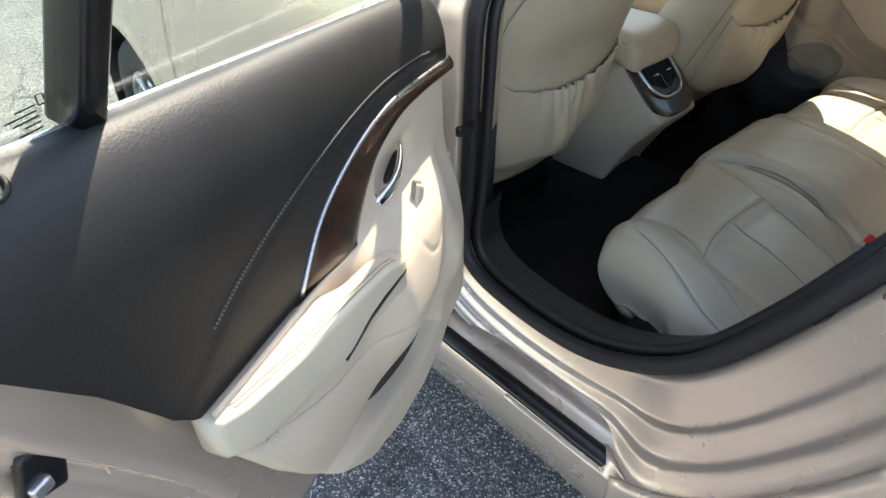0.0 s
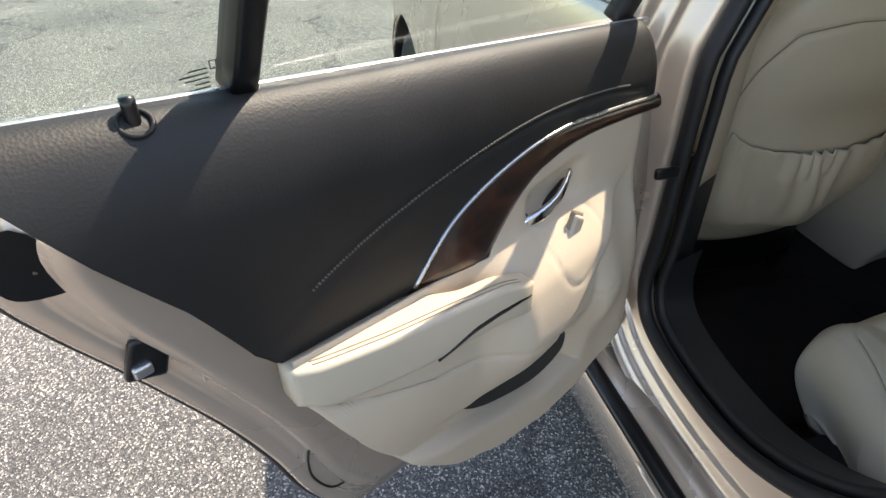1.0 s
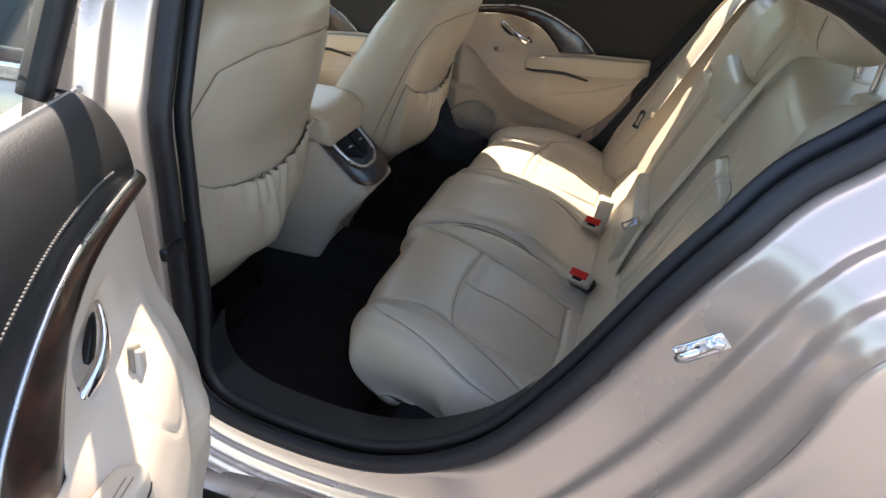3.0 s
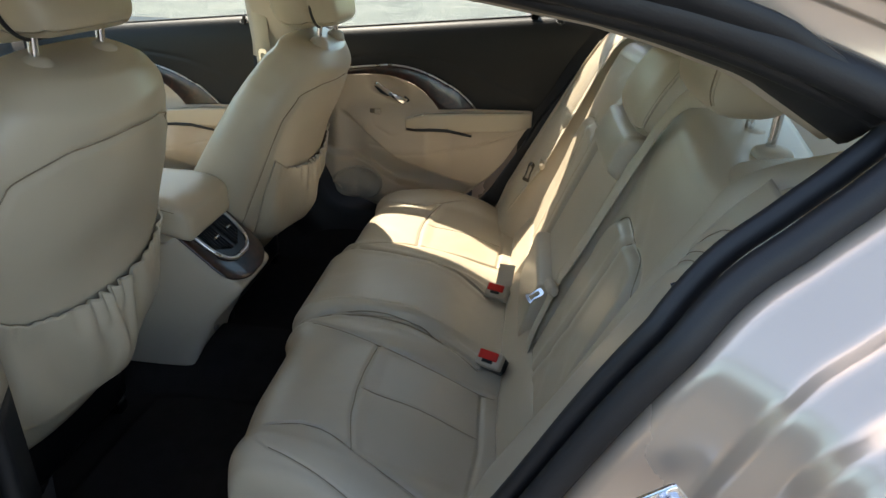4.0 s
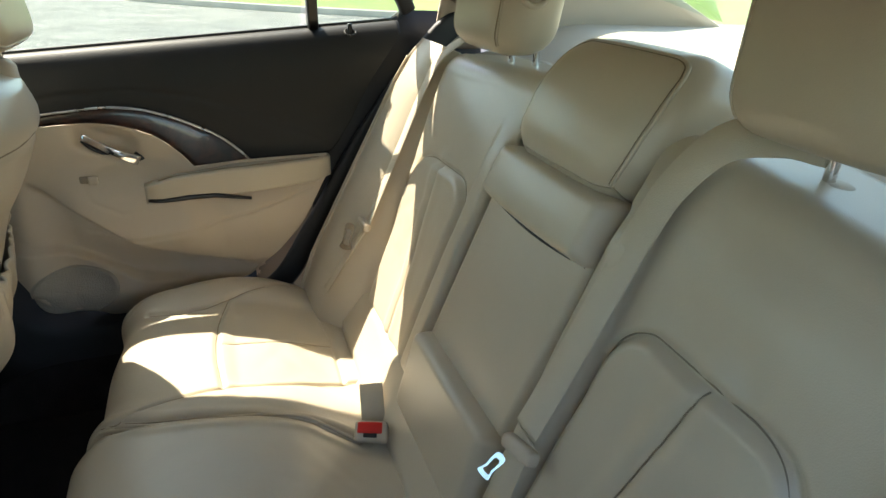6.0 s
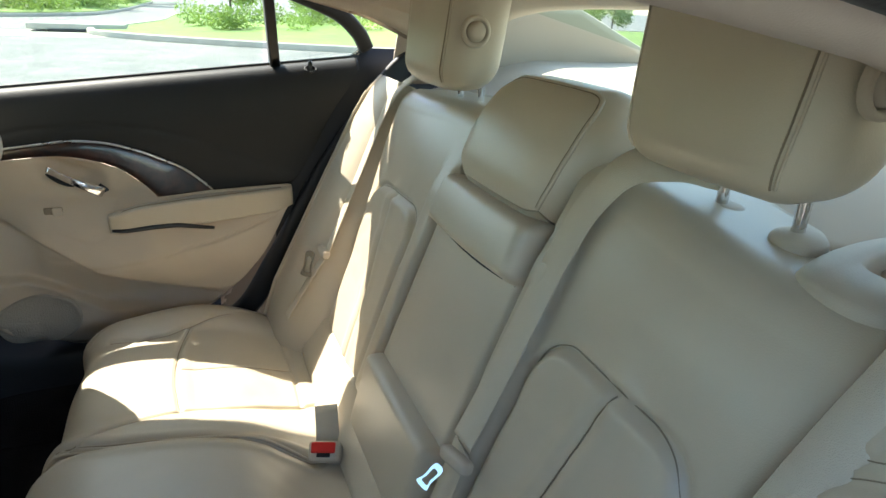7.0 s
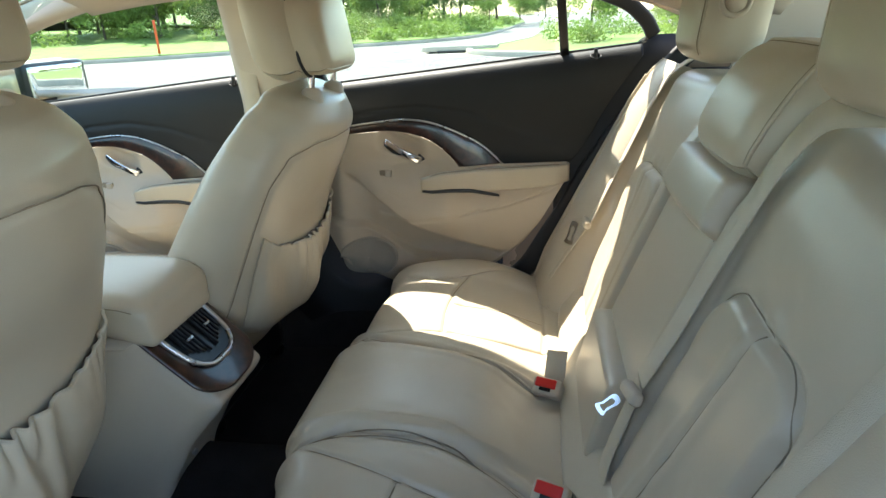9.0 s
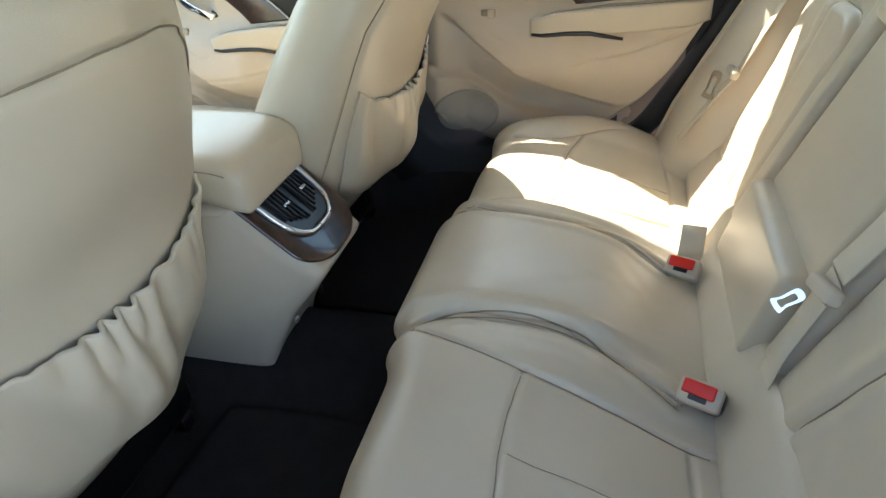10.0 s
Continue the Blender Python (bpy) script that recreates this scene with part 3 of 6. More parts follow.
X, Y = np.meshgrid(np.linspace(-1.30, -1.80, 16), np.linspace(-0.74, 0.74, 20), indexing="ij")
sheet("dashboard", np.stack([X, Y, 0.93 - 0.25 * np.clip((X + 1.42) / 0.12, 0, 1) ** 2 + 0.0 * Y], 2), DARK, car, 0.02, "dark padded dashboard")
# floor pan: footwells, tunnel and sill slope
X, Y = np.meshgrid(np.linspace(-1.7, 0.30, 60), np.linspace(-0.715, 0.715, 90), indexing="ij")
tun = 0.10 * np.exp(-(np.abs(Y - 0.03) / 0.10) ** 4)
side = 0.11 * sstep(0.60, 0.70, np.abs(Y))
rise = 0.17 * sstep(-0.12, -0.02, X)
sheet("floor_carpet", np.stack([X, Y, 0.235 + np.maximum(np.maximum(tun, side), rise) + 0.0 * X], 2), CARPET, car, 0.01, "black floor carpet")
# black trim round the lower corner of the far rear door's opening
edge_ = spline([(-0.43, 0.68), (-0.424, 0.60), (-0.414, 0.535), (-0.400, 0.49), (-0.376, 0.450), (-0.338, 0.426), (-0.28, 0.418), (-0.12, 0.417), (0.10, 0.417)], 50)
tan_ = np.gradient(edge_, axis=0)
out_ = np.stack([tan_[:, 1], -tan_[:, 0]], 1) / np.linalg.norm(tan_, axis=1)[:, None]
rows = []
for f, y in ((-0.07, 0.775), (-0.012, 0.745), (0.004, 0.712), (0.012, 0.706), (0.030, 0.702), (0.055, 0.697), (0.085, 0.688), (0.16, 0.664)):
    c = edge_ + out_ * f
    rows.append(np.stack([c[:, 0], np.full(len(c), y), c[:, 1]], 1))
sheet("far_sill_trim", np.array(rows), RUBBER, car, 0.003, "black plastic sill trim")
X, Z = np.meshgrid(np.linspace(0.24, 0.66, 22), np.linspace(0, 1, 12), indexing="ij")
sheet("far_jamb_trim", np.stack([X, 0.722 + 0.035 * sstep(0.7, 0.95, Z), 0.40 + Z * (0.63 + 0.055 * sstep(0.40, 0.46, X))], 2), RUBBER, car, 0.006, "black plastic door jamb trim")
X, Y = np.meshgrid(np.linspace(-2.4, 1.9, 10), np.linspace(-0.78, 0.78, 6), indexing="ij")
sheet("underbody", np.stack([X, Y, 0.14 + 0 * X], 2), RUBBER, car, 0.01)


# ---- doors ----
# a rear door's inside in its own measures: u from the hinge to the rear edge, v into the cabin, w up
ARC_U = [0.02, 0.129, 0.222, 0.281, 0.335, 0.378, 0.411, 0.457]
ARC_W = [0.886, 0.898, 0.906, 0.901, 0.886, 0.867, 0.847, 0.797]
INN_U = [0.02, 0.10, 0.196, 0.259, 0.297, 0.333, 0.355]
INN_W = [0.872, 0.880, 0.884, 0.873, 0.855, 0.820, 0.790]


def arc_w(u):
    return np.interp(u, ARC_U, ARC_W)


class Frame:
    """Carries a door's own measures into the world."""

    def __init__(self, fn):
        self.fn = fn

    def __call__(self, u, v, w):
        u, v, w = np.broadcast_arrays(np.asarray(u, float), np.asarray(v, float), np.asarray(w, float))
        return np.stack(self.fn(u, v, w), -1)


def belt_w(u):
    return 0.972 + 0.105 * u


def panel_v(u, w):
    """The dark upper panel: rolled at the belt, full below it, drawn back towards the chrome line."""
    b = belt_w(u) - w
    q = np.clip(1 - b / 0.085, 0, 1)
    return -0.052 + 0.042 * np.sqrt(np.clip(1 - q ** 2.3, 0, 1)) - 0.007 * sstep(0.07, 0.17, b)


def door_inside(D, th, open_door=False, front=False):
    # dark upper panel
    u = np.linspace(-0.40 if front else 0.012, 0.765, 110)
    t = np.linspace(0, 1, 60)
    low = np.where(u < 0.457, np.interp(u, ARC_U, ARC_W), np.interp(u, [0.457, 0.615, 0.633, 0.674, 0.723, 0.765], [0.795, 0.800, 0.821, 0.895, 0.965, 1.030]))
    U, T = np.meshgrid(u, t, indexing="ij")
    W = belt_w(U) + (low[:, None] - belt_w(U)) * T
    V = panel_v(U, W)
    fold = [(0.06, 0.907), (0.15, 0.922), (0.26, 0.928), (0.364, 0.918), (0.472, 0.892), (0.559, 0.858), (0.64, 0.815)]
    V = V + groove(U, W, fold, 0.004, 0.0022) * (1 - 0.6 * sstep(0.25, 0.6, U)) + 0.0015 * sstep(-0.012, 0.012, 0 * U + (np.interp(U, [p[0] for p in fold], [p[1] for p in fold]) - W)) * sstep(0.05, 0.12, U)
    V = V - 0.02 * (1 - sstep(0.0, 0.02, U - u[0]))
    upper = sheet("upper_panel", D(U, V, W), DARK, th, 0.004, "dark brown grained upper door panel", flip=True)
    # stitching beside the fold
    if open_door:
        fc = spline(fold, 150)
        vv, ff = [], []
        for k in range(12, 128, 1):
            a, b = fc[k], fc[k] + (fc[k + 1] - fc[k]) * 0.55
            n = np.array([-(b - a)[1], (b - a)[0]])
            n = n / np.linalg.norm(n) * 0.0008
            q = [a - n + [0, 0.006], a + n + [0, 0.006], b + n + [0, 0.006], b - n + [0, 0.006]]
            base = len(vv)
            for lift in (0.0020, 0.0058):
                for uu, ww in q:
                    vv.append(D(uu, panel_v(uu, ww) + lift, ww))
            ff += [(base + 4, base + 5, base + 6, base + 7)] + [(base + i, base + (i + 1) % 4, base + 4 + (i + 1) % 4, base + 4 + i) for i in range(4)]
        tagged(part("stitching", vv, ff, THREAD, upper, "pale double stitching", smooth=False), kind="stuff")
    # chrome line
    au = np.linspace(0.03, 0.457, 70)
    aw = np.interp(au, ARC_U, ARC_W)
    for _ in range(8):
        aw[1:-1] = (aw[:-2] + aw[1:-1] + aw[2:]) / 3
    sweep("chrome_line", D(au, panel_v(au, aw) + 0.006, aw + 0.001), ring(0.0027, 8), SATIN, th, "satin chrome line")
    # wood crescent
    o = spline(list(zip(ARC_U, ARC_W)), 60)
    i = spline(list(zip(INN_U, INN_W)), 60)
    T = np.linspace(0, 1, 14)
    Q = o[:, None, :] * (1 - T)[None, :, None] + i[:, None, :] * T[None, :, None]
    bulge = 0.004 * np.sin(np.pi * T)[None, :] ** 0.6
    sheet("wood_trim", D(Q[..., 0], (panel_v(o[:, 0], o[:, 1]) + 0.001)[:, None] * (1 - T)[None, :] - 0.006 * T[None, :] + bulge, Q[..., 1]), WOOD, th, 0.004, "glossy dark burl wood trim", flip=True)
    # beige lower panel: one sheet from the wood down to the hem
    u = np.linspace(0.012, 0.607, 126)
    t = np.linspace(0, 1, 110)
    top = np.where(u < 0.355, np.interp(u, INN_U, INN_W), np.interp(u, [0.355, 0.457, 0.62, 0.64], [0.790, 0.797, 0.802, 0.810]))
    hem = np.interp(u, [0.012, 0.03, 0.06, 0.10, 0.17, 0.25, 0.34, 0.43, 0.50, 0.545, 0.60, 0.64], [0.595, 0.560, 0.515, 0.480, 0.440, 0.432, 0.452, 0.500, 0.568, 0.635, 0.745, 0.80])
    for _ in range(3):
        hem[1:-1] = (hem[:-2] + hem[1:-1] + hem[2:]) / 3
    U, T = np.meshgrid(u, t, indexing="ij")
    W = top[:, None] + (hem[:, None] - top[:, None]) * T
    V = -0.008 + 0 * U
    # shelf of the arm rest's body, swelling towards the rear
    crest = np.interp(U, [0.0, 0.10, 0.25, 0.45, 0.62], [0.70, 0.705, 0.715, 0.735, 0.765])
    belly = np.exp(-((W - (crest - 0.075)) / 0.085) ** 2)
    V = V + (0.016 if open_door else 0.030) * belly * sstep(0.04, 0.26, U) * (1 - 0.6 * sstep(0.50, 0.64, U)) + 0.012 * (1 - sstep(0.70, 0.80, W))
    # pocket lip: a proud band along the hem that turns up in front
    lip_w = np.interp(U, [0.19, 0.257, 0.33, 0.381, 0.43, 0.52, 0.60], [0.530, 0.525, 0.541, 0.558, 0.575, 0.60, 0.64])
    lip = np.maximum(sstep(0.0, 0.014, lip_w - W), 1 - sstep(0.168, 0.190, U))
    if open_door:
        V = V + 0.026 * lip * sstep(0.30, 0.62, T) * (1 - 0.75 * sstep(0.40, 0.56, U)) * sstep(0.02, 0.09, U)
    else:
        V = V + 0.022 * np.exp(-((W - 0.51) / 0.035) ** 2) * sstep(0.03, 0.12, U) * (1 - sstep(0.42, 0.56, U))
    # the lower half stands back below a falling edge
    line_w = np.interp(U, [0.0, 0.079, 0.176, 0.282, 0.36, 0.40, 0.62], [0.83, 0.80, 0.735, 0.650, 0.606, 0.60, 0.64]) if open_door else np.interp(U, [0.0, 0.104, 0.243, 0.381, 0.45, 0.62], [0.83, 0.757, 0.644, 0.577, 0.56, 0.60])
    V = V - 0.022 * sstep(-0.004, 0.016, line_w - W) * sstep(0.06, 0.14, U) * (1 - sstep(0.38, 0.50, U)) * sstep(0.0, 0.25, T) * (0.45 if open_door else 2.0)
    if not open_door:
        pod = np.interp(U, [0.0, 0.027, 0.113, 0.16, 0.194, 0.236, 0.30], [0.645, 0.651, 0.640, 0.615, 0.580, 0.552, 0.54])
        V = V + 0.032 * sstep(0.0, 0.014, pod - W) * (1 - sstep(0.25, 0.34, U))
    # the switch panel leans in towards the arm rest
    V = V + 0.034 * (1 - sstep(0.735, 0.815, W)) * sstep(0.07, 0.16, U) * (1 - sstep(0.32, 0.40, U)) * sstep(0.56, 0.68, W)
    # handle cup
    cu_, cw_ = (0.235, 0.822) if open_door else (0.214, 0.850)
    cup = np.exp(-(((U - cu_) / 0.046) ** 4 + ((W - cw_ - (0.10 if open_door else 0.35) * (cu_ - U)) / 0.026) ** 4))
    V = V - (0.022 if open_door else 0.032) * cup
    # switch plate outline
    plate = [(0.282, 0.795), (0.245, 0.803), (0.205, 0.801), (0.178, 0.785), (0.168, 0.762), (0.180, 0.738), (0.228, 0.712), (0.250, 0.716), (0.266, 0.740), (0.282, 0.795)]
    V = V + groove(U, W, plate, 0.0022, 0.002)
    V = V + groove(U, W, [(0.16, 0.668), (0.25, 0.655), (0.34, 0.665), (0.46, 0.69), (0.58, 0.735)], 0.0028, 0.003)
    V = V - 0.030 * sstep(0.93, 1.0, T) - 0.03 * (1 - sstep(0.0, 0.05, U - 0.012))
    if open_door:
        th_c = spline([(0.408, 0.592), (0.355, 0.602), (0.287, 0.620), (0.232, 0.630), (0.203, 0.616), (0.190, 0.585), (0.197, 0.545), (0.257, 0.530), (0.33, 0.545), (0.383, 0.566)], 60, closed=True)
        cc = np.array([0.272, 0.574])
        ang_ = np.arctan2(th_c[:, 1] - cc[1], th_c[:, 0] - cc[0])
        rad_ = np.hypot(*(th_c - cc).T)
        srt = np.argsort(ang_)
        lim = np.interp(np.arctan2(W - cc[1], U - cc[0]), ang_[srt], rad_[srt], period=2 * np.pi)
        far_ = np.hypot(U - cc[0], W - cc[1]) / lim
        V = V - 0.012 * (1 - sstep(0.88, 1.0, far_))
    lower = sheet("lower_panel", D(U, V, W), VINYL, th, 0.004, "cream moulded lower door panel", flip=True)
    # map pocket: a black sheet for the shade in its throat, broad towards the hinge and drawn to a point
    def low_v(uu, ww):
        j = np.argmin((U - uu) ** 2 + (W - ww) ** 2)
        return V.flat[j]
    if open_door:
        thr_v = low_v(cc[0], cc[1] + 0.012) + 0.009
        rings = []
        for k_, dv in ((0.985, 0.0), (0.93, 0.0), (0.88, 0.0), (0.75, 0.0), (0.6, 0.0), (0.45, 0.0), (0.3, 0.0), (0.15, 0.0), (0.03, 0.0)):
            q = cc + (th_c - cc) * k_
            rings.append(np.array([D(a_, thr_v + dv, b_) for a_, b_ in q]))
        part("pocket_shade", np.array(rings).reshape(-1, 3), grid_faces(9, 60, False, True), RUBBER, lower, "black sheet for the shade inside the map pocket")
    else:
        a_ = np.linspace(0, 2 * np.pi, 40, endpoint=False)
        rings = []
        for k_, dv in ((1.0, 0.0), (0.97, 0.006), (0.92, 0.008), (0.88, 0.005), (0.5, 0.008), (0.02, 0.009)):
            qu, qw = 0.120 + 0.074 * k_ * np.cos(a_), 0.536 + 0.060 * k_ * np.sin(a_)
            rings.append(D(qu, np.array([low_v(x_, y_) for x_, y_ in zip(qu, qw)]) + dv, qw))
        part("speaker_grille", np.array(rings).reshape(-1, 3), grid_faces(6, 40, False, True), GRILLE, lower, "grey beige speaker grille")
    # armrest: a padded loft, broad at the rear, drawn into the pull at the front
    s = np.linspace(0, 1, 60)
    au = 0.613 - (0.285 if open_door else 0.345) * s
    wt = np.interp(s, [0, 0.6, 0.85, 1.0], [0.797, 0.790, 0.783, 0.768])
    vo = np.interp(s, [0, 0.067, 0.144, 0.34, 0.58, 0.85, 0.95, 1.0], [0.004, 0.014, 0.019, 0.030, 0.039, 0.047, 0.049, 0.045])
    vi = np.interp(s, [0, 0.50, 0.58, 0.68, 0.9, 1.0], [-0.024, -0.022, -0.004, 0.010, 0.016, 0.018])
    hgt = np.interp(s, [0, 0.1, 0.5, 1.0], [0.045, 0.055, 0.058, 0.045])
    for _ in range(3):
        for q_ in (vo, vi, wt):
            q_[1:-1] = (q_[:-2] + q_[1:-1] * 2 + q_[2:]) / 4
    loops = []
    for k in range(60):
        wdt, h = vo[k] - vi[k], hgt[k]
        c = np.array(rrect(wdt, h, min(0.0065, wdt * 0.45, h * 0.45), 5))
        loops.append(D(au[k] + 0 * c[:, 0], (vo[k] + vi[k]) / 2 + c[:, 0], wt[k] - h / 2 + c[:, 1]))
    P = np.array(loops)
    m = P.shape[1]
    F = grid_faces(60, m, False, True) + [tuple(range(m)), tuple(59 * m + k for k in range(m))[::-1]]
    arm = part("armrest", P.reshape(-1, 3), F, LEATHER, th, "cream padded armrest")
    # sewn lines along the top
    for off_ in (0.008, 0.0135):
        sq = np.array([D(au[k], vo[k] - off_, wt[k] + 0.0003) for k in range(4, 56)])
        sweep("seam", sq, ring(0.0006, 5), SEAM, arm)
    # slot under the pull
    s0, s1 = (0.334, 0.468) if open_door else (0.272, 0.452)
    sl = np.linspace(s0, s1, 30)
    sw = np.interp((sl - s0) / (s1 - s0), [0, 0.13, 0.39, 0.64, 1.0], [0.752, 0.755, 0.754, 0.750, 0.734] if open_door else [0.737, 0.735, 0.738, 0.737, 0.722])
    sv_ = np.interp(sl, au[::-1], vo[::-1])
    P = np.stack([D(sl, sv_ + 0.0012 - 0.002 * k * k, sw + k * (0.0048 if open_door else 0.0030) * np.sin(np.pi * np.clip((sl - s0 + 0.003) / (s1 - s0 + 0.006), 0, 1)) ** 0.6) for k in np.linspace(-1, 1, 5)], 1)
    sheet("pull_slot", P, BLACK, arm, 0.003, "dark finger slot", flip=True)
    # sewn edge of the switch panel
    if open_door:
        sq = spline([(0.375, 0.698), (0.34, 0.700), (0.30, 0.708), (0.262, 0.718), (0.232, 0.728)], 40)
        sweep("seam", np.array([D(a_, low_v(a_, b_) + 0.0008, b_) for a_, b_ in sq]), ring(0.0009, 5), SEAM, lower)
    # inner handle in its cup
    hu = np.linspace(0, 1, 16)
    h0, hw, hd = (0.200, 0.838, 0.042) if open_door else (0.176, 0.862, 0.056)
    hp = D(h0 + 0.085 * hu, -0.010 + 0.012 * np.sin(np.pi * hu), hw - hd * hu)
    hl = sweep("inner_handle", hp, rrect(0.016, 0.007, 0.003, 3), CHROME, th, "polished chrome inner door handle", up=D(0, 1, 0) - D(0, 0, 0), scale=np.interp(hu, [0, 0.6, 1], [0.7, 1, 1.5]))
    hb = D(h0 + np.linspace(0.075, 0.092, 5), -0.012 + 0 * np.linspace(0, 1, 5), hw - hd + np.linspace(0.010, -0.007, 5))
    sweep("handle_base", hb, rrect(0.026, 0.006, 0.002, 2), BLACK, hl, up=D(0, 1, 0) - D(0, 0, 0))
    # black crescent under the handle puts shade into its cup
    cq = np.linspace(0, 1, 14)
    sweep("cup_shadow_gap", D(h0 - 0.004 + 0.080 * cq, -0.018 + 0.0 * cq, hw - 0.012 - (hd - 0.006) * cq - 0.008 * np.sin(np.pi * cq)), ring(0.0045, 8), BLACK, hl, "black crescent for the shade in the handle cup", scale=0.35 + np.sin(np.pi * cq) ** 0.6)
    # window switch
    c0, cu, cw, cv = D(0.216, 0.0, 0.776), D(0.226, 0, 0.782) - D(0.216, 0, 0.776), D(0.210, 0, 0.791) - D(0.216, 0, 0.776), D(0, 0.01, 0) - D(0, 0, 0)
    sw_v = float(low_v(0.216, 0.776))
    su, sz = (0.216, 0.776) if open_door else (0.178, 0.777)
    if not open_door:
        cu, cw = D(0.192, 0, 0.747) - D(0.182, 0, 0.747), D(0.182, 0, 0.757) - D(0.182, 0, 0.747)
        sw_v = float(low_v(su, sz))
    R = np.stack([cu / np.linalg.norm(cu), cv / np.linalg.norm(cv), cw / np.linalg.norm(cw)], 1)
    box("switch_bezel", D(su, sw_v + 0.001, sz), (0.027, 0.006, 0.040) if open_door else (0.034, 0.006, 0.018), 0.0025, SEAM, th, turn=R)
    box("window_switch", D(su + (0 if open_door else 0.007), sw_v + 0.005, sz), (0.020, 0.008, 0.030) if open_door else (0.018, 0.008, 0.018), 0.003, PLASTIC, th, "beige rocker window switch", turn=R)
    # lock pin in a collar
    lu = 0.555 if front else 0.664
    wl = belt_w(lu) - (0.006 if open_door else 0.016)
    v0 = float(panel_v(lu, wl))
    pin = sweep("lock_pin", D(np.full(6, lu), v0 + 0.0 * np.linspace(0, 1, 6), np.linspace(wl - 0.01, wl + 0.020, 6)), ring(0.0052, 10), BLACK, th, "black lock pin", up=(1, 0, 0))
    ca_ = np.linspace(0, 2 * np.pi, 24, endpoint=False)
    sweep("lock_collar", D(lu + 0.011 * np.cos(ca_), v0 + 0.003 - 0.009 * np.sin(ca_), wl + 0.003 + 0.006 * np.sin(ca_)), ring(0.0018, 8), DARK, pin, closed=True)
    # window: belt strip, panes, division bar and frame
    bu = np.linspace(-0.40 if front else 0.0, 0.76, 40)
    # satin on the open door stands for sunlight grazing the belt edge
    sweep("belt_strip", D(bu, (-0.052 if open_door else -0.058) + 0 * bu, belt_w(bu) + 0.001), rrect(0.006, 0.007, 0.002, 2) if open_door else rrect(0.006, 0.009, 0.002, 2), SATIN if open_door else RUBBER, th, "satin strip for the sunlight along the door belt" if open_door else "black belt strip")
    wt_ = lambda q: np.interp(q, [0.0, 0.1, 0.3, 0.55, 0.70, 0.76, 0.80], [1.24, 1.25, 1.245, 1.21, 1.16, 1.115, 1.08])
    for name, u0, u1, n in ((("window_pane", -0.25, 0.70, 24),) if front else (("window_pane", 0.012, 0.575, 24), ("quarter_pane", 0.585, 0.775, 12))):
        q = np.linspace(u0, u1, n)
        K = np.linspace(0, 1, 10)
        Wg = belt_w(q)[:, None] + (np.maximum(wt_(q), belt_w(q) + 0.004) - belt_w(q))[:, None] * K[None, :]
        g = sheet(name, D(q[:, None] + 0 * Wg, -0.062 + 0.42 * (Wg - 1.03), Wg), GLASS, th)
        g.visible_shadow = False
    if front:
        return
    bw = np.linspace(1.035, float(wt_(0.57)), 8)
    sweep("division_bar", D((0.580 if open_door else 0.597) - 0.09 * (bw - 1.04), -0.058 + 0.42 * (bw - 1.03), bw), rrect(0.022, 0.030, 0.004, 2), BLACK, th, "black division bar", up=D(0, 1, 0) - D(0, 0, 0))
    fr = [(0.012, 0.97), (0.0, 1.06), (-0.012, 1.15), (0.01, 1.23), (0.1, 1.25), (0.3, 1.245), (0.55, 1.21), (0.70, 1.16), (0.76, 1.115), (0.785, 1.075)]
    fc = spline(fr, 60)
    sweep("window_frame", D(fc[:, 0], -0.066 + 0.42 * (fc[:, 1] - 1.03), fc[:, 1]), rrect(0.034, 0.030, 0.008, 3), RUBBER, th, "black window frame", up=D(0, 1, 0) - D(0, 0, 0))


def rear_left(u, v, w):
    a = radians(-61)
    ou, on = (math.cos(a), math.sin(a)), (-math.sin(a), math.cos(a))
    return [-0.253 + u * ou[0] + v * on[0], -0.86 + u * ou[1] + v * on[1], w + 0.05]


def far_rear(u, v, w):
    return [-0.408 + 1.12 * u, 0.695 - v, w + 0.012 - 0.032 * (1 - sstep(0.86, 0.97, w))]


def far_front(u, v, w):
    return [-1.245 + 1.12 * u, 0.695 - v, w - 0.014 - 0.037 * (1 - sstep(0.86, 0.97, w))]


DL, DR, DF = Frame(rear_left), Frame(far_rear), Frame(far_front)
left_door = place_empty("rear_left_door", (-0.253, -0.86, 0.40), "open rear door with cream and dark brown trim", "car door", "rear doors", "")
door_inside(DL, left_door, True)
right_door = place_empty("rear_right_door", (-0.408, 0.70, 0.35), "closed rear door with cream and dark brown trim", "car door", "rear doors", "")
door_inside(DR, right_door)
far_front_door = place_empty("front_right_door", (-1.245, 0.70, 0.33), "closed front door with cream and dark brown trim", "car door", "", "")
door_inside(DF, far_front_door, front=True)

# the open door's painted shell round the trim
SHELL = [(0.01, 0.93), (0.0, 0.75), (0.01, 0.52), (0.05, 0.44), (0.16, 0.41), (0.30, 0.41), (0.447, 0.428), (0.50, 0.428), (0.55, 0.447), (0.59, 0.515), (0.62, 0.605), (0.655, 0.69), (0.695, 0.77), (0.727, 0.83), (0.755, 0.88), (0.778, 0.93), (0.788, 0.985), (0.755, 1.005), (0.60, 0.992), (0.40, 0.972), (0.20, 0.952), (0.06, 0.938)]
sc = spline(SHELL, 110, closed=True)
cen = np.array([0.36, 0.78])
rows = []
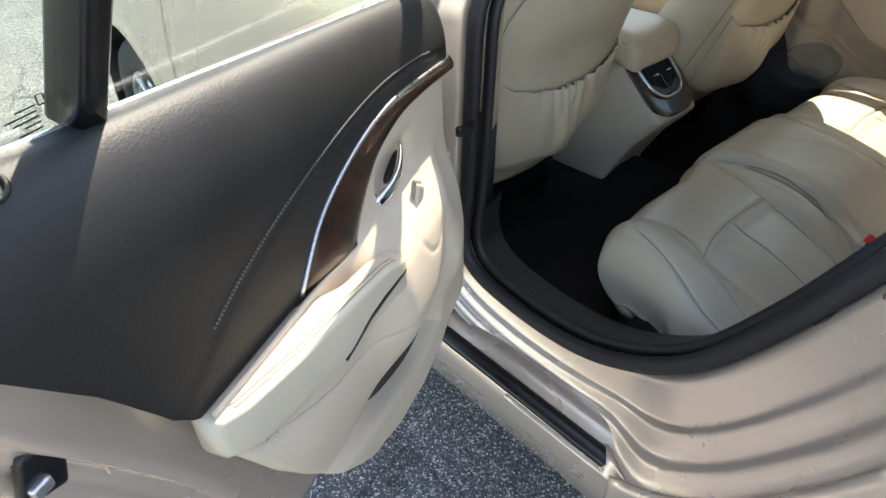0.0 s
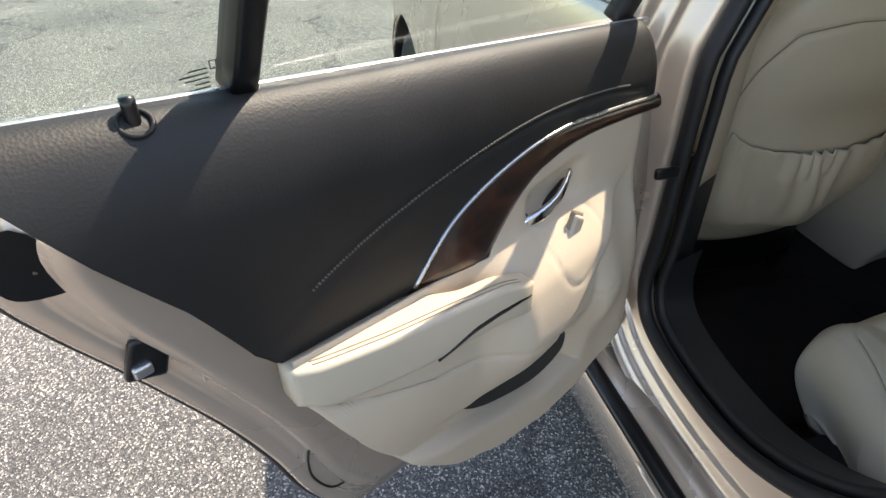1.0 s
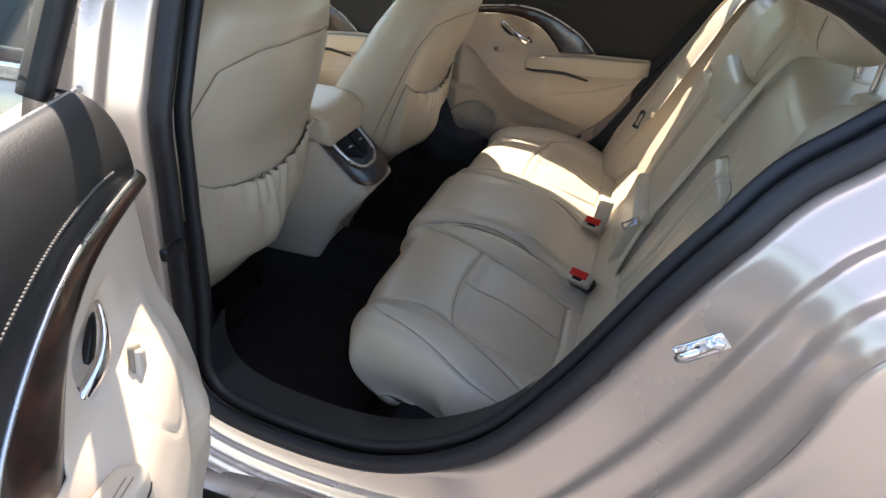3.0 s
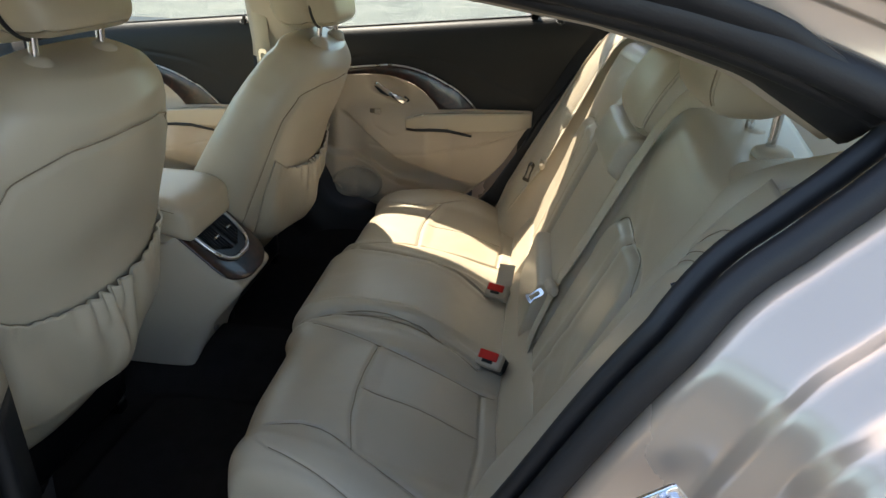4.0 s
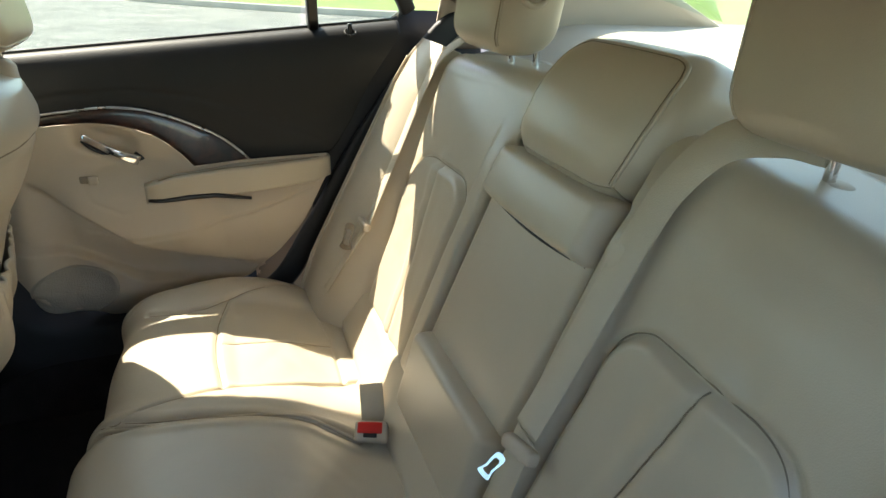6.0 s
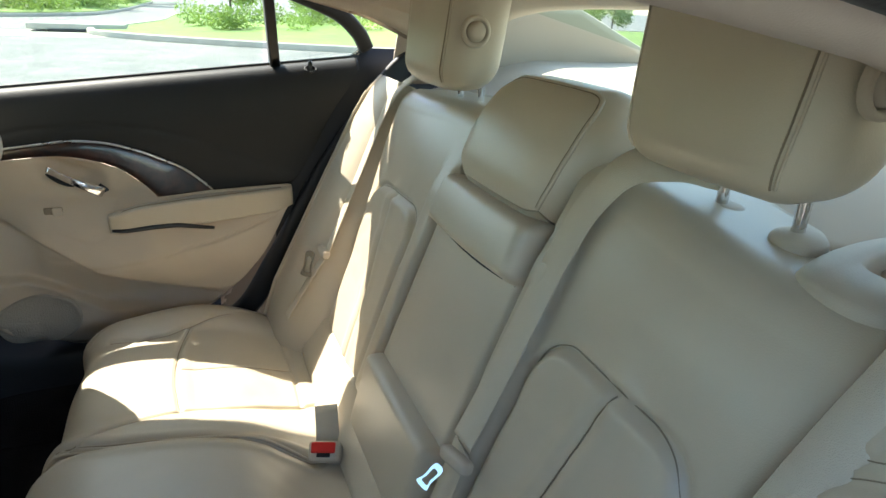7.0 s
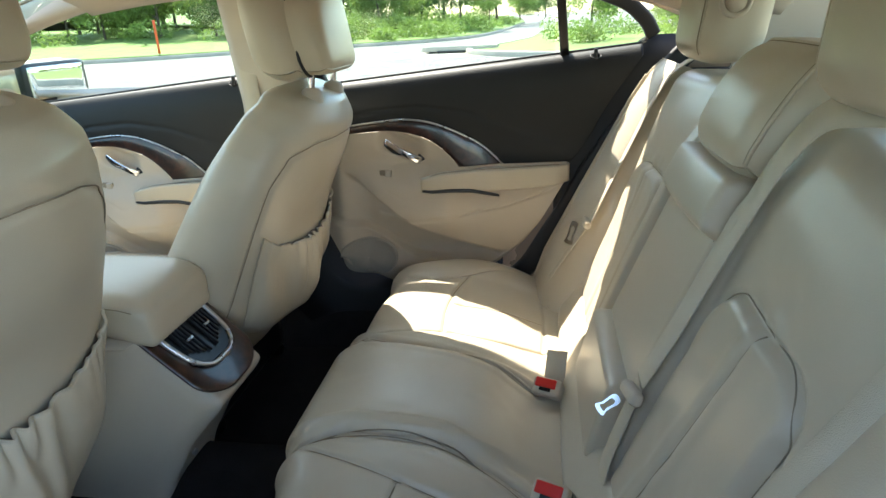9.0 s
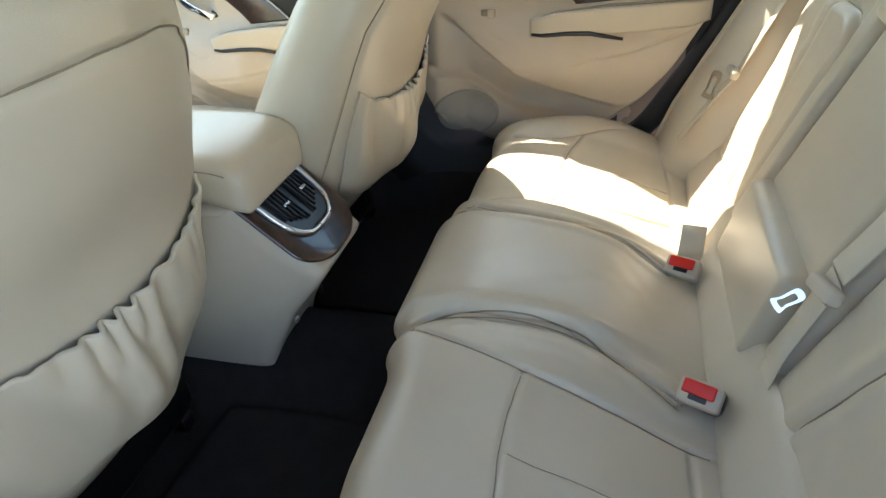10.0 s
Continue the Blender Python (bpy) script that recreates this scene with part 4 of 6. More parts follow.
for k, v in ((0.55, -0.046), (0.84, -0.048), (0.880, -0.050), (0.888, -0.056), (0.900, -0.060), (0.918, -0.0605), (0.926, -0.067), (0.945, -0.069), (0.985, -0.069), (1.0, -0.076), (1.0, -0.095), (1.015, -0.112), (1.015, -0.130)):
    q = cen + (sc - cen) * k
    rows.append(DL(q[:, 0], v, q[:, 1]))
part("door_shell", np.array(rows).reshape(-1, 3), grid_faces(len(rows), 110, False, True), PAINT, left_door, "champagne painted door shell")
K = np.linspace(0.02, 1.015, 16)
P = np.array([DL(cen[0] + (sc[:, 0] - cen[0]) * k, -0.137 - 0.02 * (1 - k ** 2), cen[1] + (sc[:, 1] - cen[1]) * k) for k in K])
part("door_skin", P.reshape(-1, 3), grid_faces(16, 110, False, True), PAINT, left_door)
gs = cen + (spline(SHELL[3:17], 60) - cen) * 0.992
sweep("door_gasket", DL(gs[:, 0], -0.088, gs[:, 1]), ring(0.008, 8), RUBBER, left_door, "black rubber door gasket", up=DL(0, 1, 0) - DL(0, 0, 0))
# latch set into the rear edge
RD = np.array(Matrix.Rotation(radians(-61), 3, "Z"))
lt = box("latch_mouth", DL(0.704, -0.060, 0.838), (0.034, 0.010, 0.040), 0.003, BLACK, left_door, "black latch mouth", turn=RD @ np.array(Matrix.Rotation(radians(-20), 3, "Y")))
box("latch_claw", DL(0.712, -0.055, 0.832), (0.016, 0.010, 0.012), 0.003, SATIN, lt, turn=RD)
box("trim_clip", DL(0.655, -0.058, 0.79), (0.03, 0.004, 0.014), 0.0015, PAINT, left_door, turn=RD)
pl_ = spline([(0.587, 0.61), (0.572, 0.604), (0.549, 0.572), (0.518, 0.545), (0.530, 0.520), (0.565, 0.518), (0.59, 0.565)], 30, closed=True)
c2 = pl_.mean(0)
P = np.array([DL(c2[0] + (pl_[:, 0] - c2[0]) * k, -0.058 + 0.003 * (1 - k), c2[1] + (pl_[:, 1] - c2[1]) * k) for k in (1.0, 0.93, 0.5, 0.05)])
part("access_plate", P.reshape(-1, 3), grid_faces(4, 30, False, True), PAINT, left_door, "painted access plate")
sweep("plate_gap", DL(pl_[:, 0], -0.0575, pl_[:, 1]), ring(0.0016, 6), RUBBER, left_door, closed=True, up=DL(0, 1, 0) - DL(0, 0, 0))
# marks etched on the quarter pane
for k in range(5):
    ln = (0.014, 0.022, 0.018, 0.011, 0.017)[k]
    u0, w0 = 0.596, 1.050 - 0.0034 * k
    P = DL(np.array([[u0, u0], [u0 + ln, u0 + ln]]), -0.0655, np.array([[w0, w0 + 0.0010]] * 2))
    sheet("glass_mark", P, BLACK, left_door, 0.0005)
mk = [DL(0.588 + a, -0.0655, 1.049 + b) for a, b in ((0, 0), (0.005, 0), (0.005, 0.006), (0, 0.006), (0, 0))]
sweep("glass_mark", np.array(mk), ring(0.0006, 5), BLACK, left_door, up=DL(0, 1, 0) - DL(0, 0, 0))
cap = spline([(0.752, 0.985), (0.716, 0.932), (0.735, 0.925), (0.768, 0.935), (0.775, 0.965)], 24, closed=True)
cc_ = cap.mean(0)
P = np.array([DL(cc_[0] + (cap[:, 0] - cc_[0]) * k, -0.058, cc_[1] + (cap[:, 1] - cc_[1]) * k) for k in (1.0, 0.95, 0.05)])
part("corner_cap", P.reshape(-1, 3), grid_faces(3, 24, False, True), BLACK, left_door, "black plastic corner cap")
# hinge check strap
box("check_strap", (-0.285, -0.815, 0.79), (0.012, 0.04, 0.018), 0.004, BLACK, left_door)

# side mirror beyond the far front door
mir = place_empty("side_mirror", (-1.38, 0.90, 0.93), "champagne door mirror with a bright glass", "mirror", "", "")
box("mirror_cap", (-1.375, 0.905, 1.010), (0.13, 0.285, 0.130), 0.05, PAINT, mir, n=14)
box("mirror_bezel", (-1.318, 0.905, 1.010), (0.030, 0.275, 0.122), 0.014, BLACK, mir)
box("mirror_glass", (-1.304, 0.905, 1.010), (0.008, 0.235, 0.096), 0.0035, MIRROR, mir)
box("mirror_arm", (-1.385, 0.79, 0.962), (0.07, 0.12, 0.05), 0.02, BLACK, mir)


# ---- rear seat ----
rear = place_empty("rear_bench", (0.1, 0, 0.25), "cream leather rear bench with a folding centre armrest", "car seat", "", "")

# cushion: front roll carried over the top to the back, in s; across in y
prof = spline([(-0.120, 0.350), (-0.140, 0.372), (-0.172, 0.415), (-0.190, 0.462), (-0.160, 0.512), (-0.10, 0.527), (0.0, 0.522), (0.10, 0.500), (0.20, 0.466), (0.28, 0.445), (0.34, 0.44)], 300)
ys = np.linspace(-0.665, 0.665, 640)
S, Y = np.meshgrid(np.arange(300), ys, indexing="ij")
X0, Z0 = prof[:, 0][:, None] + 0 * Y, prof[:, 1][:, None] + 0 * Y
end = np.abs(Y) / 0.665
# plan: rounded outer corners and a fuller centre
shift = 0.030 * sstep(0.55, 0.98, end) + 0.07 * sstep(0.93, 1.0, end) ** 2 - 0.012 * (1 - sstep(0.15, 0.24, np.abs(Y - 0.020)))
blend = 1 - sstep(-0.05, 0.12, X0)
X1 = X0 + shift * blend
# outer flank rolls down
drop = 0.010 * sstep(0.80, 0.90, end) + 0.115 * sstep(0.88, 1.0, end) ** 2.2
Z1 = np.where(X0 < 0.02, 0.350 + (Z0 - 0.350) * (1 - drop / 0.177), Z0 - drop)
lift = np.zeros_like(Y)
mid = 1 - sstep(0.118, 0.150, np.abs(Y - 0.020))
lift = lift + 0.018 * mid * sstep(0.36, 0.47, Z0) * (1 - 0.95 * sstep(0.08, 0.22, X0))
INSET = {-1: 0.0, 1: 0.028}
SEAMS = ([(-0.165, 0.155), (-0.10, 0.182), (0.0, 0.211), (0.12, 0.232), (0.24, 0.254)],
         [(0.003, 0.211), (-0.004, 0.30), (0.0, 0.42), (0.014, 0.502)],
         [(-0.14, 0.50), (-0.08, 0.478), (-0.03, 0.482), (0.014, 0.502), (0.10, 0.535), (0.20, 0.575)],
         [(0.215, 0.247), (0.22, 0.40), (0.205, 0.575)])
FINE_SEAM = [(0.004, 0.347), (0.12, 0.361), (0.215, 0.372)]
EDGE_SEAM = [(-0.17, 0.53), (-0.12, 0.568), (0.0, 0.594), (0.12, 0.606), (0.25, 0.612)]
CENTRE_LINES = ([(-0.30, -0.165), (-0.165, -0.147), (-0.09, -0.116), (0.05, -0.110), (0.13, -0.145), (0.20, -0.185)],
                [(-0.30, 0.200), (-0.165, 0.187), (-0.09, 0.160), (0.05, 0.150), (0.13, 0.135), (0.20, 0.105)])
for sg in (-1, 1):
    yy = Y * sg - INSET[sg]
    # bolster between the centre and the insert, and outboard of it
    lift = lift + 0.008 * np.exp(-((yy - 0.175) / 0.035) ** 2) + 0.016 * np.exp(-((yy - 0.565) / 0.05) ** 2) * sstep(0.40, 0.5, Z0)
    ins = sstep(0.0, 0.03, X0 - 0.005) * sstep(0.205, 0.235, yy) * (1 - sstep(0.49, 0.52, yy)) * (1 - sstep(0.20, 0.26, X0))
    lift = lift - 0.006 * ins + 0.007 * np.exp(-(((X0 - 0.11) / 0.09) ** 2 + ((yy - 0.36) / 0.10) ** 2))
    for seam in SEAMS:
        lift = lift + groove(X0, yy, seam, 0.0040, 0.0055)
    lift = lift + groove(X0, yy, FINE_SEAM, 0.003, 0.0018)
    lift = lift + groove(X0, yy, EDGE_SEAM, 0.0035, 0.0022)
for line, sd in zip(CENTRE_LINES, (-1, 1)):
    # a valley beside the centre, with a welted edge and a second sewn line
    lift = lift + groove(X0, Y, line, 0.005, 0.014) + groove(X0, Y - sd * 0.013, line, 0.003, 0.004) + 0.003 * np.exp(-((pdist(X0, Y, line) - 0.024) / 0.008) ** 2)
lift = lift + 0.014 * np.exp(-((Y - 0.575) / 0.05) ** 2) * sstep(0.42, 0.5, Z0)
rng = np.random.RandomState(3)
for _ in range(26):
    cx, cy, ang, ln = rng.uniform(-0.1, 0.25), rng.uniform(-0.6, 0.6), rng.uniform(0, np.pi), rng.uniform(0.03, 0.09)
    lift = lift + groove(X0, Y, [(cx - ln * math.cos(ang), cy - ln * math.sin(ang)), (cx + ln * math.cos(ang), cy + ln * math.sin(ang))], 0.014, 0.0009)
y_end = 0.665 - 0.085 * (1 - sstep(-0.20, 0.12, X0)) - 0.02 * (1 - sstep(0.36, 0.42, Z0)) * (X0 < 0.1)
Ya = np.abs(Y)
y_end = y_end + 0.045 * (Y > 0)
Yn = np.where(Ya > 0.35, 0.35 + (Ya - 0.35) * (y_end - 0.35) / 0.315, Ya) * np.sign(Y)
P = np.stack([X1, Yn, Z1], 2)
P = P + normals(P) * np.where(normals(P)[..., 2:3].mean() > 0, 1, -1) * (lift * sstep(0.40, 0.46, Z1))[..., None]
sheet("seat_cushion", P, LEATHER, rear, 0.02, "cream leather seat cushion with sewn inserts", flip=normals(P)[150, 320, 2] < 0)


def lay_seam(P, A, B, pts, ok, parent, n=80, r=0.0009, mat=None, name="seam"):
    """A dark tube laid along a sewn line of a surface, for the shade in its crease."""
    out = []
    for a_, b_ in spline(pts, n):
        d_ = np.where(ok, (A - a_) ** 2 + (B - b_) ** 2, 9)
        j = np.argmin(d_)
        if d_.flat[j] < 3e-5:
            out.append(P.reshape(-1, 3)[j])
    if len(out) > 5:
        q_ = np.array(out)
        for _ in range(14):
            q_[1:-1] = (q_[:-2] + q_[1:-1] * 2 + q_[2:]) / 4
        q_ = q_ + np.array((-0.0003, 0, 0.0006))
        sweep(name, q_, ring(r, 6), mat or SEAM, parent, up=(0.3, 0.1, 1))


cushion_ob = bpy.data.objects["seat_cushion"]
top_ok = np.arange(300)[:, None] + 0 * Y > 60
for sg in (-1, 1):
    for seam in SEAMS[:3] + (EDGE_SEAM[1:],):
        lay_seam(P, X0, Y, [(a_, (b_ + INSET[sg]) * sg) for a_, b_ in seam], top_ok, cushion_ob)
    lay_seam(P, X0, Y, [(a_, (b_ + INSET[sg]) * sg) for a_, b_ in FINE_SEAM], top_ok, cushion_ob, r=0.0006)
for line, sd in zip(CENTRE_LINES, (-1, 1)):
    lay_seam(P, X0, Y, line[1:], top_ok, cushion_ob, r=0.0014)
    lay_seam(P, X0, Y, [(a_, b_ + sd * 0.0065) for a_, b_ in line[1:]], top_ok, cushion_ob, r=0.0030, mat=LEATHER, name="piping")
    lay_seam(P, X0, Y, [(a_, b_ + sd * 0.013) for a_, b_ in line[1:]], top_ok, cushion_ob, r=0.0009)

# backrest: a plane reclined about 21 degrees, with offsets along its normal
BN = np.array([-0.932, 0.0, 0.363])


def back_place(y, z, o):
    y, z, o = np.broadcast_arrays(np.asarray(y, float), np.asarray(z, float), np.asarray(o, float))
    p = np.stack([0.311 + 0.39 * (z - 0.625), y, z], -1)
    return p + o[..., None] * BN


HALF_O = -0.036


def wing_y(z):
    """Where a backrest half meets the wing beside it."""
    return np.interp(z, [0.44, 0.55, 0.70, 0.85, 0.95, 1.03], [0.425, 0.436, 0.464, 0.490, 0.505, 0.525])


def back_half(sg, name):
    ny, nz = 150, 210
    inner_ = 0.131
    t = np.linspace(0, 1, nz)
    # up the face, then over the top
    z_face = 0.500 + ((0.998 if sg < 0 else 1.012) - 0.500) * np.clip(t / 0.80, 0, 1)
    over = np.clip((t - 0.80) / 0.20, 0, 1)
    K = np.linspace(0, 1, ny)[None, :] ** 1.35 + np.zeros((nz, 1))
    Zs = z_face[:, None] + 0 * K
    outer = wing_y(Zs) + 0.012
    Ys = inner_ + (outer - inner_) * K
    Ov = over[:, None] + 0 * Ys
    o = HALF_O + 0.008 * np.sin(np.pi * np.clip((Zs - 0.50) / 0.55, 0, 1))
    # padded strip beside the centre, under the belt
    o = o + 0.016 * np.exp(-((Ys - 0.158) / 0.028) ** 4) * (1 - sstep(0.90, 0.99, Zs))
    # raised insert under an arch
    cy, hw, top, rc = 0.322 + 0.06 * (Zs - 0.75), 0.122, 0.856, 0.055
    d = np.maximum(np.abs(Ys - cy) - (hw - rc), 0)
    e = np.maximum(Zs - (top - rc), 0)
    rad = np.hypot(d, e) - rc
    inside = 1 - sstep(-0.016, 0.002, rad)
    o = o + 0.010 * inside - 0.005 * np.exp(-((rad - 0.002) / 0.005) ** 2)
    o = o - 0.007 * np.exp(-(((Ys - 0.33) / 0.08) ** 2 + ((Zs - 0.68) / 0.10) ** 2))
    mid_seam = [(0.268, 0.52), (0.298, 0.68), (0.320, 0.78), (0.334, 0.852)]
    o = o + groove(Ys, Zs, mid_seam, 0.0035, 0.004) + 0.003 * np.exp(-((pdist(Ys, Zs, mid_seam) - 0.016) / 0.012) ** 2)
    # swell of the shoulder, and the fold from the arch to the wing
    o = o + 0.010 * np.exp(-(((Zs - 0.955) / 0.07) ** 2 + ((Ys - 0.34) / 0.16) ** 2))
    o = o + groove(Ys, Zs, [(0.445, 0.795), (0.47, 0.782), (0.50, 0.80)], 0.006, 0.004)
    o = o + groove(Ys, Zs, [(0.186, 0.50), (0.19, 0.66), (0.196, 0.80)], 0.004, 0.004)
    # rolled sides and foot
    o = o - 0.040 * (1 - sstep(0.0, 0.012, Ys - inner_)) ** 1.5 * (1 - sstep(0.90, 0.96, Zs)) - 0.012 * (1 - sstep(0.0, 0.03, outer - Ys)) ** 1.5
    o = o - 0.016 * (1 - sstep(0.525, 0.552, Zs)) ** 1.3
    rr = np.random.RandomState(5 if sg < 0 else 6)
    for _ in range(12):
        cx, cz, an, ln = rr.uniform(0.2, 0.46), rr.uniform(0.55, 0.95), rr.uniform(-0.9, 0.9), rr.uniform(0.03, 0.08)
        o = o + groove(Ys, Zs, [(cx - ln * math.cos(an), cz - ln * math.sin(an)), (cx + ln * math.cos(an), cz + ln * math.sin(an))], 0.014, 0.0010)
    fall = (0.030 if sg < 0 else 0.014) * sstep(0.16, 0.46, Ys) * sstep(0.80, 0.99, Zs)
    P = back_place((Ys + INSET[sg]) * sg, Zs - fall, o)
    # roll over the top edge, then level towards the shelf
    r = 0.052
    ang = np.clip(Ov / 0.7, 0, 1) * radians(72)
    flat = np.clip((Ov - 0.7) / 0.3, 0, 1)
    P = P + (r * np.sin(ang))[..., None] * np.array((0.363, 0, 0.932)) + (r * (1 - np.cos(ang)))[..., None] * -BN
    P[..., 0] += 0.11 * flat
    P[..., 2] -= 0.006 * flat
    ob = sheet(name, P, LEATHER, rear, 0.02, "cream leather backrest half", flip=sg < 0)
    okk = Ov < 0.01
    cl = [(cy_, z_) for cy_, z_ in ((0.187, 0.53), (0.194, 0.65), (0.202, 0.80), (0.212, 0.835), (0.235, 0.853), (0.262, 0.858), (0.342, 0.858), (0.39, 0.857), (0.425, 0.843), (0.447, 0.81), (0.448, 0.79), (0.44, 0.68), (0.434, 0.56))]
    for ln_ in (cl, mid_seam):
        lay_seam(P, Ys, Zs, ln_, okk, ob, 110)
    return ob


back_half(-1, "backrest")
back_half(1, "backrest")

# the padded foot of the backrest, a strip across the bench that meets the cushion
Y, T = np.meshgrid(np.linspace(-0.50, 0.50, 120), np.linspace(0, 1, 24), indexing="ij")
fx = np.interp(T, [0, 0.08, 0.25, 0.85, 0.95, 1.0], [0.252, 0.243, 0.246, 0.290, 0.300, 0.318])
fz = np.interp(T, [0, 0.08, 0.25, 0.85, 0.95, 1.0], [0.425, 0.447, 0.466, 0.528, 0.536, 0.540])
sheet("foot_strip", np.stack([fx + 0.012 * (np.abs(Y) / 0.5) ** 4 + 0.0015 * np.sin(Y * 23), Y, fz + 0.0015 * np.sin(Y * 17)], 2), LEATHER, rear, 0.012, "cream leather strip at the backrest's foot", flip=True)


def wing_edge(z):
    return np.interp(z, [0.44, 0.55, 0.75, 0.95, 1.04], [0.640, 0.650, 0.655, 0.664, 0.672])


def wing_o(s_, z):
    """How far a wing stands out, s_ of the way from the backrest to its piped edge."""
    peak = np.interp(z, [0.44, 0.54, 0.75, 0.94, 1.04], [0.055, 0.058, 0.036, 0.014, -0.008])
    foot = HALF_O - 0.012
    return foot + (peak - foot) * (1 - (1 - np.clip(s_, 0, 1)) ** 3.0)


def on_wing(sg, y, z, lift=0.004):
    """A place on a wing's leather, y outwards from the middle of the car."""
    inn = wing_y(z) - 0.004 + INSET[sg]
    return tuple(back_place(y * sg, z, wing_o((y - inn) / (wing_edge(z) - inn), z) + lift))


def bolster(sg):
    """The fixed padded wing beside the door, sweeping forwards to a piped edge."""
    nz, ny = 140, 90
    Zs, K = np.meshgrid(np.linspace(0.44, 1.04, nz), np.linspace(0, 1, ny), indexing="ij")
    inn = wing_y(Zs) - 0.004 + INSET[sg]
    edge_y = wing_edge(Zs)
    s_ = K * 1.16
    Ys = inn + (edge_y - inn) * np.minimum(s_, 1) + 0.052 * np.clip((s_ - 1) / 0.16, 0, 1)
    o = wing_o(s_, Zs)
    o = o - 0.075 * np.clip((s_ - 1.0) / 0.16, 0, 1) ** 1.4
    o = o + 0.0035 * np.exp(-((s_ - 0.985) / 0.018) ** 2) - 0.003 * np.exp(-((s_ - 0.955) / 0.012) ** 2)
    o = o - 0.010 * sstep(1.0, 1.05, Zs)
    fans = ([(0.555, 0.948), (0.60, 0.985), (0.665, 1.005)], [(0.545, 0.93), (0.60, 0.957), (0.67, 0.978)], [(0.525, 0.905), (0.60, 0.945), (0.67, 0.955)])
    fans = fans if sg < 0 else ()
    for f_ in fans:
        o = o + groove(Ys, Zs, f_, 0.006, 0.0055)
    P = back_place(Ys * sg, Zs, o)
    ob = sheet("side_bolster", P, LEATHER, rear, 0.02, "cream leather side bolster with piped edge", flip=sg < 0)
    j = int(np.argmin(np.abs(s_[0] - 0.99)))
    sweep("piping", P[4:-10, j] + BN * 0.001, ring(0.0026, 6), LEATHER, ob, up=(0, 1, 0))
    j = int(np.argmin(np.abs(s_[0] - 0.955)))
    sweep("seam", P[4:-10, j] + BN * 0.0004, ring(0.0009, 5), SEAM, ob, up=(0, 1, 0))
    for f_ in fans:
        lay_seam(P, Ys * sg, Zs, [(a_ * sg, b_) for a_, b_ in f_], K < 0.85, ob, 50, r=0.0006)
    return ob


bolster(-1)
bolster(1)

# centre: fold-down armrest, its head pad and the hump above
def centre_pad(name, y0b, y1b, y0t, y1t, z0, z1, o_fn, label, r=0.014, crown=0.006, smile=0.0):
    ny, nz = 60, 70
    ease = lambda n_: 0.5 - 0.5 * np.cos(np.pi * np.linspace(0, 1, n_))
    K, T = np.meshgrid(ease(ny), ease(nz), indexing="ij")
    Zs = z0 + (z1 - z0) * T - smile * np.sin(np.pi * K) * (1 - T)
    ya, yb = y0b + (y0t - y0b) * T, y1b + (y1t - y1b) * T
    Ys = ya + (yb - ya) * K
    dk, dt = np.minimum(K, 1 - K) * (y1b - y0b), np.minimum(T, 1 - T) * (z1 - z0)
    roll = np.sqrt(np.clip(1 - np.clip(1 - dk / r, 0, 1) ** 2, 0, 1)) * np.sqrt(np.clip(1 - np.clip(1 - dt / r, 0, 1) ** 2, 0, 1))
    o = o_fn(Ys, Zs, K, T) + crown * np.sin(np.pi * K) * np.sin(np.pi * T)
    o = -0.075 + (o + 0.075) * roll
    P = back_place(Ys, Zs, o)
    return sheet(name, P, LEATHER, rear, 0.008, label), P


centre_pad("armrest", -0.122, 0.150, -0.122, 0.147, 0.622, 0.885, lambda y, z, k, t: -0.028 + 0.0 * y, "cream leather fold-down armrest", r=0.008, crown=0.004)
centre_pad("armrest_head", -0.122, 0.146, -0.120, 0.140, 0.872, 0.944, lambda y, z, k, t: 0.000 - 0.004 * t, "cream leather armrest head", r=0.011, smile=0.004, crown=0.004)
centre_pad("lower_block", -0.122, 0.150, -0.122, 0.150, 0.505, 0.634, lambda y, z, k, t: -0.016 + 0.018 * t, "cream leather lower block", r=0.011, crown=0.003)
for pin_y, pin_z in ((0.128, 0.545), (0.150, 0.585)):
    box("lower_block_pin", back_place(pin_y, pin_z, -0.008), (0.006, 0.010, 0.010), 0.0025, PLASTIC, rear)
# sewn lines on the armrest, and a black tube for the shaded gap under its head
for z_, r_, lift_o, lab in ((0.852, 0.0008, -0.0245, SEAM), (0.836, 0.0008, -0.0240, SEAM), (0.866, 0.0030, -0.020, RUBBER)):
    kk = np.linspace(0.02, 0.98, 40)
    sweep("seam", back_place(-0.123 + 0.274 * kk, z_ + 0.003 - 0.007 * np.sin(np.pi * kk), lift_o - 0.004 * (2 * kk - 1) ** 2), ring(r_, 6), lab, rear, up=tuple(BN))
# the hump: a thick pillow, rounded at its shoulders, that leans back at its top
HUMP = np.array((0.15, 0.280, 0.192))


def hump_place(V):
    ly, lz = V[:, 1], V[:, 2] + 0.096
    wide = np.interp(lz, [0, 0.05, 0.10, 0.15, 0.192], [0.93, 1.0, 1.02, 0.97, 0.90])
    oo = 0.0 - (V[:, 0] + 0.075) + 0.009 * np.cos(np.pi * ly / 0.28) - 0.034 * np.clip((lz - 0.07) / 0.12, 0, 1) ** 2
    return back_place(ly * wide + 0.013 - 0.09 * np.clip(lz - 0.04, 0, 1), 0.938 + lz * 0.97, oo)


